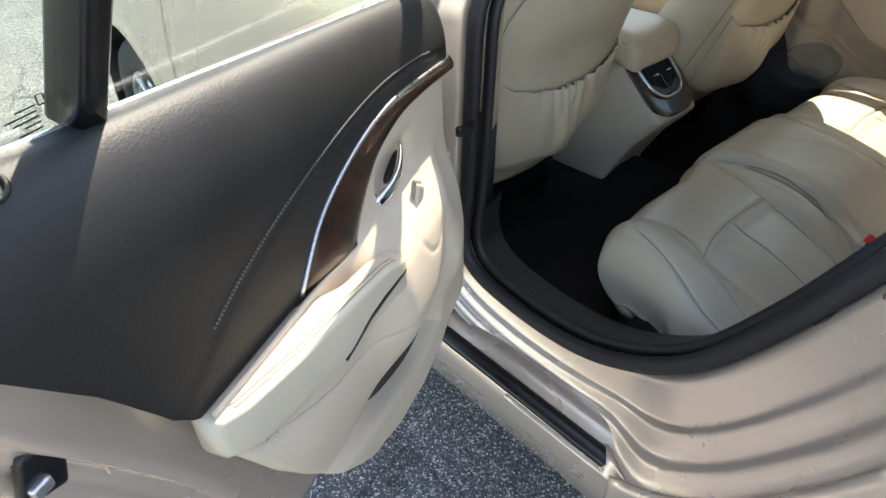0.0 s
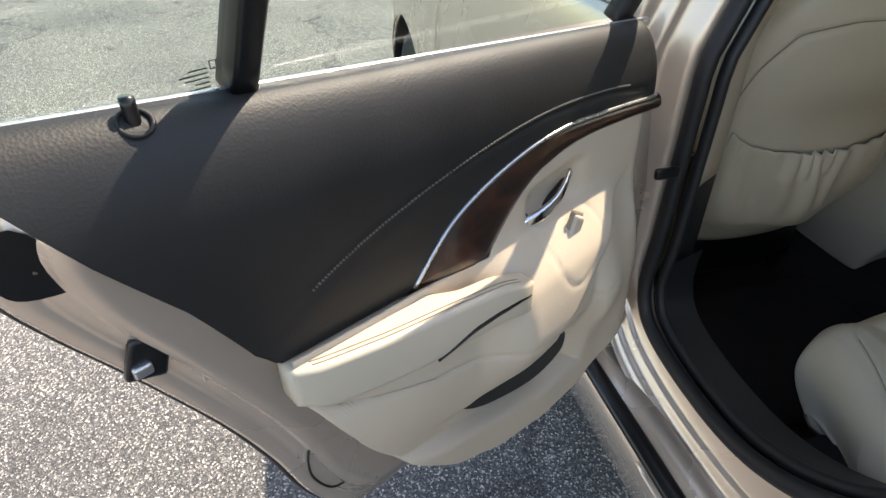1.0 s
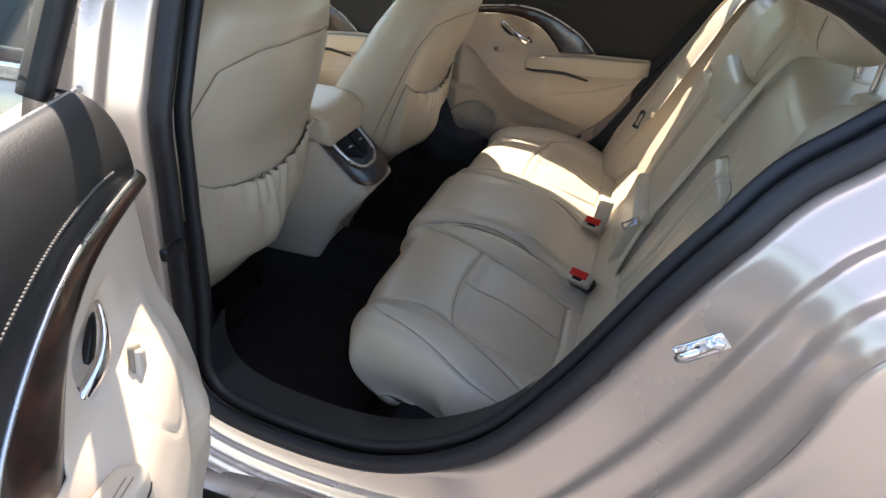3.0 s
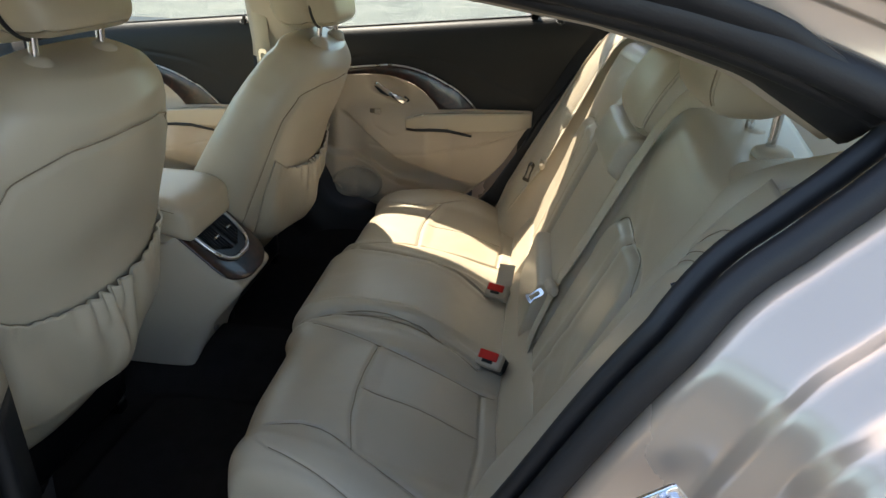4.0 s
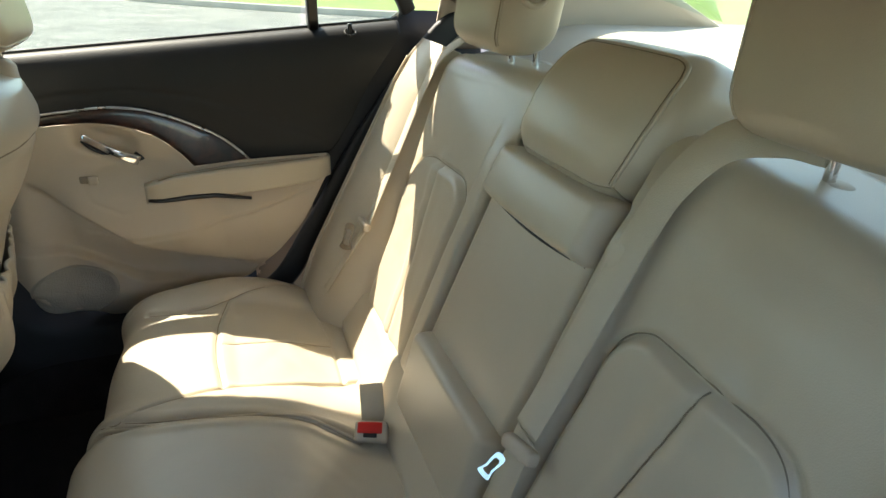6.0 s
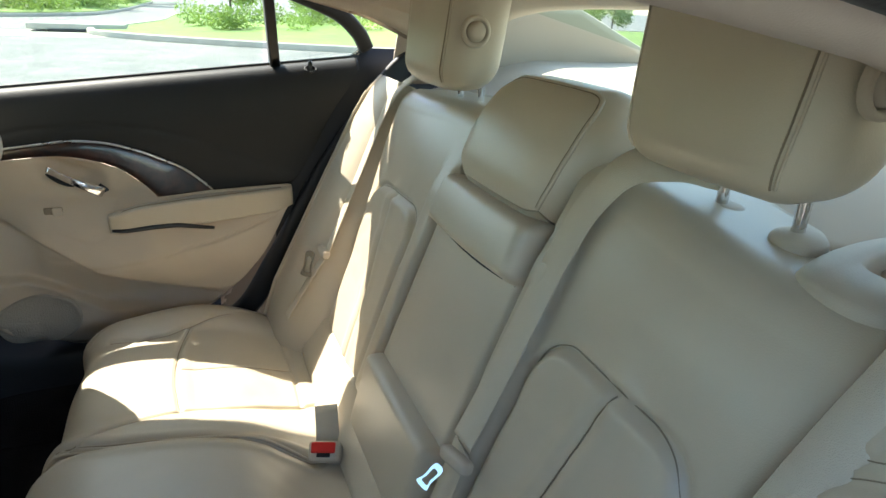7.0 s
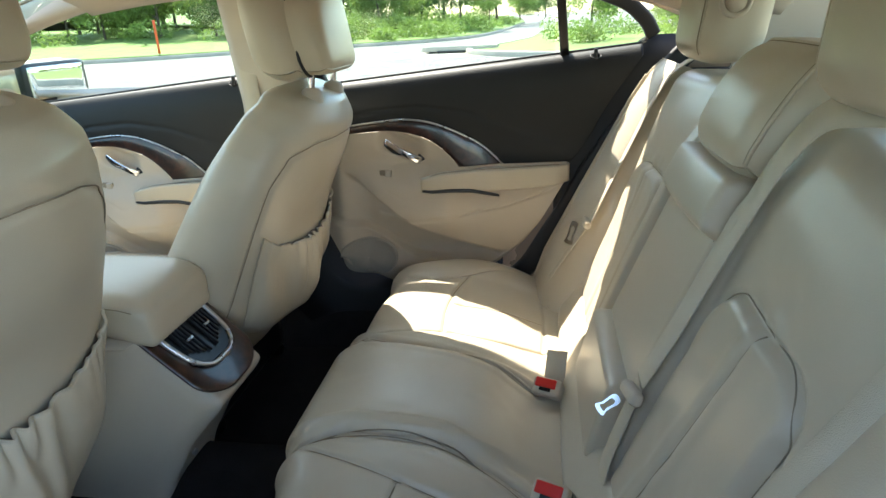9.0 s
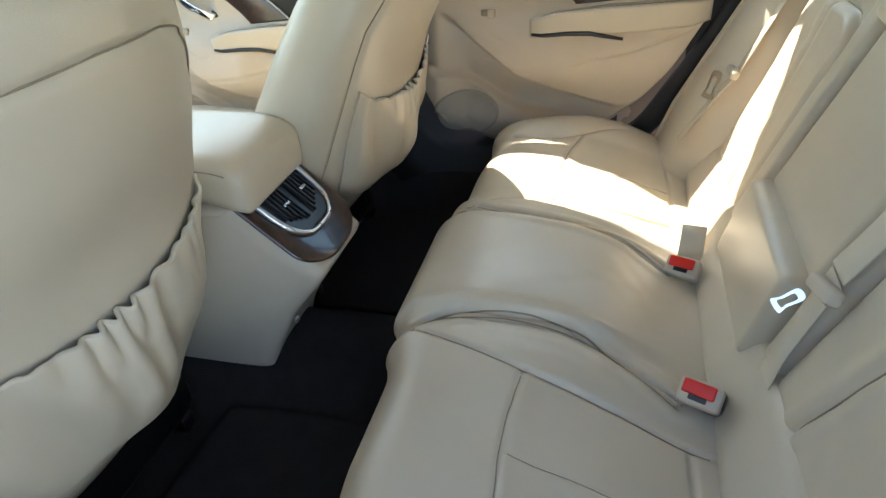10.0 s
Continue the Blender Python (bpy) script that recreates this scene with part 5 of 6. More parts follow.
V, F = soft_box(HUMP, 0.052, 26)
hump = weld(part("centre_hump", hump_place(V), F, LEATHER, rear, "cream leather raised centre pad"))
ed = spline([(-0.134, -0.088), (-0.136, -0.03), (-0.136, 0.04), (-0.132, 0.072), (-0.116, 0.090), (-0.06, 0.093), (0.0, 0.093), (0.07, 0.093), (0.116, 0.090), (0.132, 0.072), (0.136, 0.03), (0.134, -0.07)], 90)
for lift_, r_, mt_, nm_ in ((1.0, 0.0028, LEATHER, "piping"), (0.957, 0.0009, SEAM, "seam")):
    q_ = np.column_stack([np.full(90, -0.075), ed[:, 0] * lift_, ed[:, 1] * lift_ - (1 - lift_) * 0.02])
    core_ = np.clip(q_, -(HUMP / 2 - 0.052), HUMP / 2 - 0.052)
    d_ = q_ - core_
    q_ = core_ + (0.052 + r_ * 0.4) * d_ / np.linalg.norm(d_, axis=1, keepdims=True)
    sweep(nm_, hump_place(q_), ring(r_, 6), mt_, hump, up=tuple(BN))
# face behind the centre pads, black to put shade into the gaps between them
P = back_place(np.array([[-0.150] * 10, [0.178] * 10]), np.linspace(0.50, 0.965, 10)[None, :] + np.zeros((2, 1)), -0.072)
sheet("seat_back_core", P, RUBBER, rear, 0.01, "black sheet that puts shade into the gaps between the pads")
# top between the halves, behind the hump
X, Y = np.meshgrid(np.linspace(0.505, 0.64, 16), np.linspace(-0.15, 0.18, 30), indexing="ij")
sheet("seat_back_top", np.stack([X, Y, 1.000 + 0.016 * np.sin(np.pi * np.clip((X - 0.505) / 0.135, 0, 1))], 2), LEATHER, rear, 0.01)


def rear_headrest(y):
    hr = place_empty("rear_headrest", (0.53, y, 1.03), "cream leather headrest with a round side button", "headrest", "rear headrests", "")
    hr.parent = None
    w = 0.245

    def bend(V):
        V = V.copy()
        f = V[:, 2] / 0.20 + 0.5
        V[:, 1] *= 1.0 - 0.10 * (1 - f) ** 2 + 0.02 * f
        V[:, 0] += 0.020 * (f - 0.5) - 0.018 * np.cos(np.pi * V[:, 1] / (w * 1.1)) * 0.6
        return V
    V, F = soft_box((0.118, w, 0.205), 0.046, 18, bend)
    body = weld(part("pad", V + np.array((0.536, y, 1.151)), F, LEATHER, hr))
    hb_ = np.array((0.118, w, 0.205)) / 2
    for s_ in (-1, 1):
        for dy_, r_, mt_ in ((-0.003, 0.0015, LEATHER), (0.003, 0.0009, SEAM)):
            q_ = np.column_stack([np.full(40, -hb_[0]), np.full(40, s_ * 0.098 + dy_), np.linspace(-0.098, 0.098, 40)])
            core_ = np.clip(q_, -(hb_ - 0.046), hb_ - 0.046)
            d_ = q_ - core_
            q_ = core_ + (0.046 + r_ * 0.3) * d_ / np.linalg.norm(d_, axis=1, keepdims=True)
            sweep("seam", bend(q_) + np.array((0.536, y, 1.151)), ring(r_, 6), mt_, body)
    a = np.linspace(0, 2 * np.pi, 28, endpoint=False)
    for r0, r1, d0, name in ((0.026, 0.018, 0.006, "button_collar"), (0.016, 0.0, 0.007, "release_button")):
        rings = []
        for r, d in ((r0, 0.0), (r0, d0), (r1 + (r0 - r1) * 0.3, d0 + 0.002), (max(r1, 0.0005), d0 + (0.002 if r1 == 0 else -0.002))):
            rings.append(np.stack([0.516 + r * np.cos(a), np.full(28, y - w / 2 + 0.004 - d), 1.150 + r * np.sin(a)], 1))
        part(name, np.array(rings).reshape(-1, 3), grid_faces(4, 28, False, True), PLASTIC, body, "round beige button" if r1 == 0 else "")
    for s_ in (-1, 1):
        post = sweep("post", np.array([(0.570, y + s_ * 0.046, z) for z in np.linspace(0.99, 1.10, 5)]), ring(0.006, 10), CHROME, hr, "chrome post", up=(1, 0, 0))
        lathe_z("post_guide", [(0.0, 0.006), (0.008, 0.006), (0.016, 0.005), (0.023, 0.0015), (0.0255, -0.003), (0.026, -0.02)], (0.574, y + s_ * 0.046, 1.003), PLASTIC, post)
    return hr


def lathe_z(name, prof_, centre, mat, parent, n=24, label=""):
    a_ = np.linspace(0, 2 * np.pi, n, endpoint=False)
    V = np.array([[(centre[0] + r * math.cos(t), centre[1] + r * math.sin(t), centre[2] + z) for r, z in prof_] for t in a_])
    return part(name, V.reshape(-1, 3), grid_faces(n, len(prof_), True, False), mat, parent, label)


rear_headrest(-0.322)
rear_headrest(0.358)

# release handle bezel let into the top outer corner
def seat_release(sg):
    bz_ = place_empty("seat_release", (0.55, sg * 0.45, 1.0), "beige plastic seat release bezel with a dark recess", "release handle", "seat releases", "")
    oval = spline([(0.508, 0.425), (0.535, 0.408), (0.60, 0.398), (0.66, 0.408), (0.685, 0.455), (0.665, 0.535), (0.60, 0.556), (0.53, 0.535), (0.500, 0.485)], 48, closed=True) * np.array([1, sg])
    oc = oval.mean(0)
    lift_ = lambda q, z: np.column_stack([q, np.full(48, z) + 0.08 * (q[:, 0] - oc[0])])
    hole = oc + np.array([0.012, 0.0]) + (oval - oc) * np.array([0.50, 0.52])
    rows_ = [lift_(oc + (oval - oc) * 1.0, 0.985), lift_(oc + (oval - oc) * 1.0, 0.999), lift_(oc + (oval - oc) * 0.95, 1.005), lift_(oc + (hole - oc) * 1.15, 1.008), lift_(hole, 1.005), lift_(hole, 0.975)]
    part("bezel", np.array(rows_).reshape(-1, 3), grid_faces(6, 48, False, True), PLASTIC, bz_)
    hc = hole.mean(0)
    part("recess", np.array([lift_(hole, 0.982), lift_(hc + (hole - hc) * 0.05, 0.980)]).reshape(-1, 3), grid_faces(2, 48, False, True), DARK, bz_, "dark recess")


seat_release(-1)
seat_release(1)

# ---- belts and buckles ----
def strap(name, pts, width, th_, n=50, across=(0, 1, 0), label=""):
    path_ = spline(pts, n)
    return sweep(name, path_, rrect(width, 0.0022, 0.0010, 1), WEBBING, th_, label, up=tuple(BN))


def tongue(parent, at, turn, size=1.0):
    R = np.array(turn) * size
    outer = spline([(-0.011, 0.0), (-0.011, 0.034), (-0.014, 0.052), (0.014, 0.052), (0.011, 0.034), (0.011, 0.0)], 30, closed=True)
    c = outer.mean(0)
    hole = c + (outer - c) * np.array([0.55, 0.62])
    V = []
    for lay, h in ((outer, -0.0015), (outer, 0.0015), (hole, 0.0015), (hole, -0.0015)):
        V.append(np.column_stack([np.full(30, h), lay[:, 0], -lay[:, 1]]))
    V = np.array(V).reshape(-1, 3) @ R.T + np.array(at)
    part("tongue", V, grid_faces(4, 30, True, True), CHROME, parent, "bright metal belt tongue", smooth=False)


def facing(normal, along):
    """A turn whose x looks along the normal and whose -z runs along the given way."""
    n = Vector(normal).normalized()
    l = Vector(along)
    l = (l - n * l.dot(n)).normalized()
    return Matrix((tuple(n), tuple((-l).cross(n)), tuple(-l))).transposed()


belt = place_empty("centre_belt", (0.31, -0.17, 0.50), "beige webbing seat belt with a metal tongue", "seat belt", "rear seat belts", "")
strap("shoulder_webbing", [(0.575, -0.262, 1.040), (0.535, -0.245, 1.046), tuple(back_place(-0.216, 1.042, -0.022)), tuple(back_place(-0.188, 0.99, -0.016)), tuple(back_place(-0.178, 0.93, -0.015)), tuple(back_place(-0.175, 0.84, -0.012)), tuple(back_place(-0.172, 0.75, -0.010)), tuple(back_place(-0.172, 0.685, -0.004))], 0.046, belt)
strap("lap_webbing", [tuple(back_place(-0.176, 0.682, -0.004)), tuple(back_place(-0.172, 0.63, -0.010)), tuple(back_place(-0.176, 0.57, -0.014)), tuple(back_place(-0.186, 0.525, -0.020))], 0.042, belt)
stop_turn = Matrix.Rotation(radians(21), 3, "Y") @ Matrix.Rotation(radians(-14), 3, "X")
box("belt_stop", back_place(-0.184, 0.668, 0.002), (0.020, 0.062, 0.020), 0.008, PLASTIC, belt, turn=stop_turn)
tongue(belt, back_place(-0.170, 0.647, 0.010), facing((-0.35, -0.75, 0.55), (-0.9, 0, -0.8)), 0.60)
belt = place_empty("right_belt", (0.28, 0.58, 0.50), "beige webbing seat belt with a metal tongue", "seat belt", "rear seat belts", "")
strap("shoulder_webbing", [(0.56, 0.568, 1.055)] + [on_wing(1, y_, z_) for y_, z_ in ((0.566, 1.02), (0.560, 0.95), (0.548, 0.85), (0.535, 0.75), (0.525, 0.672))], 0.046, belt)
strap("lap_webbing", [on_wing(1, y_, z_) for y_, z_ in ((0.525, 0.668), (0.528, 0.60), (0.535, 0.51))], 0.042, belt)
box("belt_stop", on_wing(1, 0.524, 0.668, 0.010), (0.018, 0.060, 0.018), 0.007, PLASTIC, belt, turn=Matrix.Rotation(radians(21), 3, "Y"))
tongue(belt, on_wing(1, 0.536, 0.655, 0.020), Matrix.Rotation(radians(38), 3, "Z") @ Matrix.Rotation(radians(21), 3, "Y"), 1.0)
belt = place_empty("left_belt", (0.48, -0.62, 0.95), "beige webbing seat belt from the shelf", "seat belt", "rear seat belts", "")
strap("shoulder_webbing", [(0.60, -0.575, 1.062), (0.565, -0.570, 1.052)] + [on_wing(-1, y_, z_, 0.005) for y_, z_ in ((0.552, 1.02), (0.538, 0.96), (0.528, 0.90), (0.516, 0.82), (0.488, 0.70), (0.466, 0.56))], 0.044, belt)
box("belt_guide", (0.600, -0.575, 1.040), (0.04, 0.075, 0.06), 0.010, PLASTIC, belt, "beige belt guide")

# buckles
def buckle(at, yaw_, name_label, flap=False):
    """A buckle that leans towards the open door; its red face looks up and out."""
    b = place_empty("belt_buckle", at, name_label, "belt buckle", "belt buckles", "")
    R = np.array(Matrix.Rotation(radians(yaw_), 3, "Z")) @ np.array([[0.0, -1.0, 0.0], [0.66, 0.0, 0.75], [-0.75, 0.0, 0.66]])
    T_ = Matrix(R.tolist())
    put = lambda x, y, z: np.array(at) + R @ np.array((x, y, z))
    shell = box("housing", put(0.026, 0, 0), (0.070, 0.056, 0.034), 0.010, PLASTIC if flap else BLACK, b, "beige housing" if flap else "dark housing", turn=T_)
    box("face_rim", put(-0.010, 0, 0.0), (0.026, 0.053, 0.034), 0.006, PLASTIC, b, turn=T_)
    box("release_button", put(-0.0215, 0.002, 0.005), (0.008, 0.040, 0.018), 0.002, RED, b, "red plastic release button", turn=T_)
    box("tongue_slot", put(-0.0216, 0.001, -0.0070), (0.007, 0.022, 0.007), 0.001, BLACK, shell, turn=T_)
    if flap:
        sweep("flap", np.array([np.array(at) + np.array(v) for v in ((0.010, 0.026, -0.006), (0.013, 0.044, 0.012), (0.016, 0.064, 0.030), (0.018, 0.076, 0.041))]), rrect(0.040, 0.0025, 0.001, 1), WEBBING, b, "beige stitched flap", up=(-0.2, -1, 0.3))
    return b


buckle((0.226, -0.192, 0.494), -22, "buckle with a red button in a dark housing")
buckle((0.224, 0.112, 0.474), -20, "buckle with a red button and a beige flap", True)

# airbag tag and loop on the wing's edge
tag = place_empty("airbag_tag", (0.42, -0.655, 0.93), "black fabric tag lettered airbag", "label", "", "")
c0 = back_place(-0.655, 0.937, 0.022)
ax_y = np.array([0.85, -0.10, 0.50]); ax_y /= np.linalg.norm(ax_y)
nn = np.array([-0.40, -0.72, 0.55]); nn -= nn.dot(ax_y) * ax_y; nn /= np.linalg.norm(nn)
ax_x = np.cross(ax_y, nn)
q = np.array([c0 + ax_x * a * 0.0062 + ax_y * b * 0.0098 for a, b in ((-1, -1), (1, -1), (1, 1), (-1, 1))])
part("cloth", np.vstack([q, q + nn * 0.0015]), [(0, 1, 2, 3), (4, 7, 6, 5), (0, 4, 5, 1), (1, 5, 6, 2), (2, 6, 7, 3), (3, 7, 4, 0)], BLACK, tag, smooth=False)
cu = bpy.data.curves.new("lettering", "FONT")
cu.body, cu.size, cu.align_x, cu.align_y, cu.extrude = "AIRBAG", 0.0050, "CENTER", "CENTER", 0.0002
cu.materials.append(WHITE_PRINT)
lt_ob = new("lettering", cu)
lt_ob.parent = tag
lt_ob.matrix_basis = Matrix.Translation(Vector(c0 + nn * 0.0022) - tag.location) @ Matrix((tuple(ax_y), tuple(-ax_x), tuple(nn))).transposed().to_4x4()
lp = spline([tuple(c0 + ax_y * 0.012), tuple(c0 + ax_y * 0.026 + ax_x * 0.008 + nn * 0.004), tuple(c0 + ax_y * 0.044 + nn * 0.004), tuple(c0 + ax_y * 0.032 - ax_x * 0.009 + nn * 0.003), tuple(c0 + ax_y * 0.016 - ax_x * 0.004)], 30)
sweep("loop", lp, ring(0.0022, 8), BLACK, tag, up=tuple(nn))

# ---- front seats ----
def front_seat(cy, base_x, lean, name, label, head_dx, taller=0.0):
    th_ = place_empty(name, (base_x, cy, 0.30), label, "car seat", "front seats", "")
    ca, sa = math.cos(radians(lean)), math.sin(radians(lean))

    def put(a, y, h):
        """a: behind the rear face's foot, h: up along the back."""
        a, y, h = np.broadcast_arrays(np.asarray(a, float), np.asarray(y, float), np.asarray(h, float))
        return np.stack([base_x + a * ca + h * sa, cy + y, 0.45 - a * sa + h * ca], -1)
    HALF = ([-0.02, 0.05, 0.15, 0.33, 0.42, 0.48, 0.53, 0.57, 0.588, 0.597], [0.205, 0.235, 0.258, 0.262, 0.252, 0.234, 0.206, 0.170, 0.142, 0.11])
    THICK = ([-0.02, 0.05, 0.20, 0.42, 0.54, 0.58, 0.597], [0.17, 0.19, 0.195, 0.155, 0.125, 0.105, 0.075])
    ex = 2.0 / 3.6
    rise = lambda h: h + max(h - 0.33, 0) * taller
    HALF, THICK, tip = ([rise(h) for h in HALF[0]], HALF[1]), ([rise(h) for h in THICK[0]], THICK[1]), rise(0.597)
    panel = [(-0.222, -0.05), (-0.226, 0.32), (-0.216, 0.43), (-0.182, 0.495), (-0.11, 0.524), (0.0, 0.533), (0.11, 0.524), (0.182, 0.495), (0.216, 0.43), (0.226, 0.32), (0.222, -0.05)]
    panel = [(y, rise(h)) for y, h in panel]

    def crown(y, h, half):
        k_ = 0.050 * np.cos(np.pi * np.clip(y / (half * 2), -0.5, 0.5)) * np.interp(h, [0, 0.1, tip - 0.047, tip], [0.4, 1, 0.85, 0.5])
        return k_ - np.interp(h, [tip - 0.037, tip], [0.0, 0.016]) - 0.012 * np.exp(-((y / 0.15) ** 2 + ((h - 0.36) / 0.06) ** 2)) + groove(y, h, panel, 0.005, 0.005)

    def face(y, h):
        """How far the rear face stands out at a place."""
        y, h = np.broadcast_arrays(np.asarray(y, float), np.asarray(h, float))
        half, thick = np.interp(h, *HALF), np.interp(h, *THICK)
        cs = np.clip(np.abs(y) / half, 0, 0.9999) ** (1 / ex)
        return -thick / 2 + thick / 2 * np.sqrt(1 - cs ** 2) ** ex + crown(y, h, half)
    # shell: closed loops in plan, stacked up the back
    hs = -0.02 + (tip + 0.02) * np.linspace(0, 1, 110) ** 0.8
    na = 260
    a_ = np.linspace(0, 2 * np.pi, na, endpoint=False)
    loops = []
    for h in hs:
        half, thick = np.interp(h, *HALF), np.interp(h, *THICK)
        cs, sn = np.cos(a_), np.sin(a_)
        y = half * np.sign(cs) * np.abs(cs) ** ex
        a = -thick / 2 + thick / 2 * np.sign(sn) * np.abs(sn) ** ex
        a = a + np.where(sn > 0, crown(y, np.full(na, h), half), -np.interp(h, [tip - 0.037, tip], [0.0, 0.016]))
        loops.append(put(a, y, h))
    P = np.array(loops)
    F = grid_faces(110, na, False, True) + [tuple(range(na))[::-1], tuple(109 * na + k for k in range(na))]
    sb_ = part("backrest", P.reshape(-1, 3), F, LEATHER, th_, "cream leather seat back")
    # sewn line round the rear panel
    pc = spline(panel, 120)
    pc = pc[pc[:, 1] > 0.0]
    sweep("panel_seam", put(face(pc[:, 0], pc[:, 1]) + 0.0012, pc[:, 0], pc[:, 1]), ring(0.0011, 6), SEAM, sb_, up=(1, 0, 0.1))
    # gathered map pocket
    ny, nh = 140, 70
    K, T = np.meshgrid(np.linspace(-1, 1, ny), np.linspace(0, 1, nh), indexing="ij")
    top = 0.312 - 0.022 * (1 - K ** 2) + 0.0018 * np.sin(K * 46 + 2 * np.sin(K * 9)) + 0.014 * sstep(0.86, 1.0, np.abs(K))
    bot = 0.045 + 0.05 * K ** 4
    Hh = bot + (top - bot) * T
    Yy = K * (0.208 - 0.022 * (1 - T) ** 2)
    belly = 0.026 * np.cos(K * np.pi / 2) ** 0.7 * np.sin(np.pi * np.clip(T * 0.93 + 0.04, 0, 1)) ** 0.8
    gather = 0.0062 * np.sin(K * 40 + 2.2 * np.sin(K * 7 + 1)) * (0.6 + 0.4 * np.sin(K * 5 + 2)) * sstep(0.70, 0.97, T) + 0.0065 * np.sin(K * 17 + 6 * T + 2 * np.sin(K * 4)) * sstep(0.25, 0.6, T) * (1 - sstep(0.75, 0.95, T)) * np.cos(K * np.pi / 2)
    sag = 0.010 * np.sin(K * 7 + 4 * T) * np.sin(np.pi * T)
    rim_ = sstep(0.0, 0.07, 1 - np.abs(K))
    A = face(Yy, Hh) + 0.0015 + (0.004 + belly + gather + sag) * rim_ * sstep(0.0, 0.08, T)
    pk = sheet("map_pocket", put(A, Yy, Hh), LEATHER, th_, 0.003, "gathered cream leather map pocket", flip=True)
    sweep("pocket_elastic", put(A[:, -1] + 0.0005, Yy[:, -1], Hh[:, -1] - 0.001), ring(0.0028, 6), LEATHER, pk, "gathered pocket hem", up=(1, 0, 0))
    # headrest on two posts: a broad pad and a narrower cover behind it
    def lean_on(V, high, wide):
        V = V.copy()
        f = np.clip(V[:, 2] / high + 0.5, 0, 1)
        V[:, 1] *= wide * (1.0 - 0.20 * sstep(0.5, 1.0, f) ** 1.5 - 0.08 * (1 - sstep(0.0, 0.35, f)))
        V[:, 0] += 0.014 * np.cos(np.pi * V[:, 1] / 0.34) - 0.16 * V[:, 2]
        return V
    hr_c = put(-0.05, 0.0, tip) + np.array((head_dx + 0.016, 0, 0.130))
    V, F2 = soft_box((0.110, 0.262, 0.212), 0.050, 18, lambda V: lean_on(V, 0.212, 1.0))
    head = weld(part("headrest", V + hr_c + np.array((-0.030, 0, 0.0)), F2, LEATHER, th_, "cream leather headrest"))
    V, F2 = soft_box((0.100, 0.222, 0.186), 0.030, 16, lambda V: lean_on(V, 0.186, 1.0))
    weld(part("rear_cover", V + hr_c + np.array((0.024, 0, -0.004)), F2, LEATHER, head, "cream leather headrest cover"))
    # dark joint between pad and cover
    jo = np.array(rrect(0.224, 0.190, 0.034, 8))
    jv = lean_on(np.column_stack([np.zeros(len(jo)), jo[:, 0], jo[:, 1]]), 0.190, 1.0)
    sweep("joint", jv + hr_c + np.array((0.019, 0, -0.004)), ring(0.0034, 8), RUBBER, head, "dark joint", closed=True, up=(1, 0, 0))
    for sg in (-1, 1):
        post = sweep("post", np.array([hr_c + np.array((0.050 - 0.012 * k, sg * 0.07, -0.06 - 0.085 * k)) for k in np.linspace(0, 1, 6)]), ring(0.0065, 12), CHROME, th_, "chrome headrest post", up=(1, 0, 0))
        lathe_z("post_guide", [(0.0, 0.010), (0.009, 0.010), (0.016, 0.007), (0.022, 0.0), (0.023, -0.022)], hr_c + np.array((0.040, sg * 0.07, -0.131)), PLASTIC, post)
    # seat cushion ahead, and its base
    def bend2(V):
        V = V.copy()
        V[:, 2] += 0.10 * (-V[:, 0]) * 0.5
        return V
    box("seat_cushion", (base_x - 0.33, cy, 0.46), (0.56, 0.52, 0.16), 0.06, LEATHER, th_, bend=bend2, n=12)
    box("seat_base", (base_x - 0.28, cy, 0.33), (0.46, 0.44, 0.13), 0.03, BLACK, th_, "black seat base")
    for sg in (-1, 1):
        box("seat_rail", (base_x - 0.30, cy + sg * 0.18, 0.262), (0.50, 0.035, 0.035), 0.008, BLACK, th_, "black seat rail")
    return th_


front_seat(0.395, -0.478, 24.2, "bucket_seat", "cream leather front passenger seat with a gathered map pocket", -0.036)
front_seat(-0.368, -0.556, 19.5, "bucket_seat", "cream leather driver seat with a gathered map pocket", -0.066, 0.20)

# ---- centre console ----
con = place_empty("centre_console", (-0.5, 0.035, 0.28), "cream centre console with wood and air vents", "console", "", "")
CY, CW = 0.035, 0.098
side_prof = [(-1.15, 0.62), (-0.54, 0.645), (-0.485, 0.640), (-0.43, 0.592), (-0.378, 0.545), (-0.354, 0.522), (-0.362, 0.500), (-0.395, 0.462), (-0.430, 0.420), (-0.458, 0.372), (-0.480, 0.335), (-0.492, 0.305), (-0.500, 0.285), (-0.56, 0.280), (-0.70, 0.28), (-1.15, 0.28)]
sp = spline(side_prof, 80)
rows = []
for k in np.linspace(-1, 1, 30):
    y = CY + CW * np.sign(k) * abs(k) ** 0.8
    inset = 0.012 * max(abs(k) - 0.8, 0) / 0.2
    c = np.array([-0.75, 0.46])
    q = c + (sp - c) * (1 - 0.10 * (max(abs(k) - 0.75, 0) / 0.25) ** 2)
    flare = np.interp(sp[:, 1], [0.28, 0.45, 0.64], [1.02, 1.0, 1.0])
    rows.append(np.column_stack([q[:, 0], CY + (y - CY) * flare, q[:, 1]]))
P = np.array(rows)
F = grid_faces(30, 80) + [tuple(range(80)), tuple(29 * 80 + k for k in range(80))[::-1]]
part("console_body", P.reshape(-1, 3), F, PLASTIC, con, "cream plastic console body")


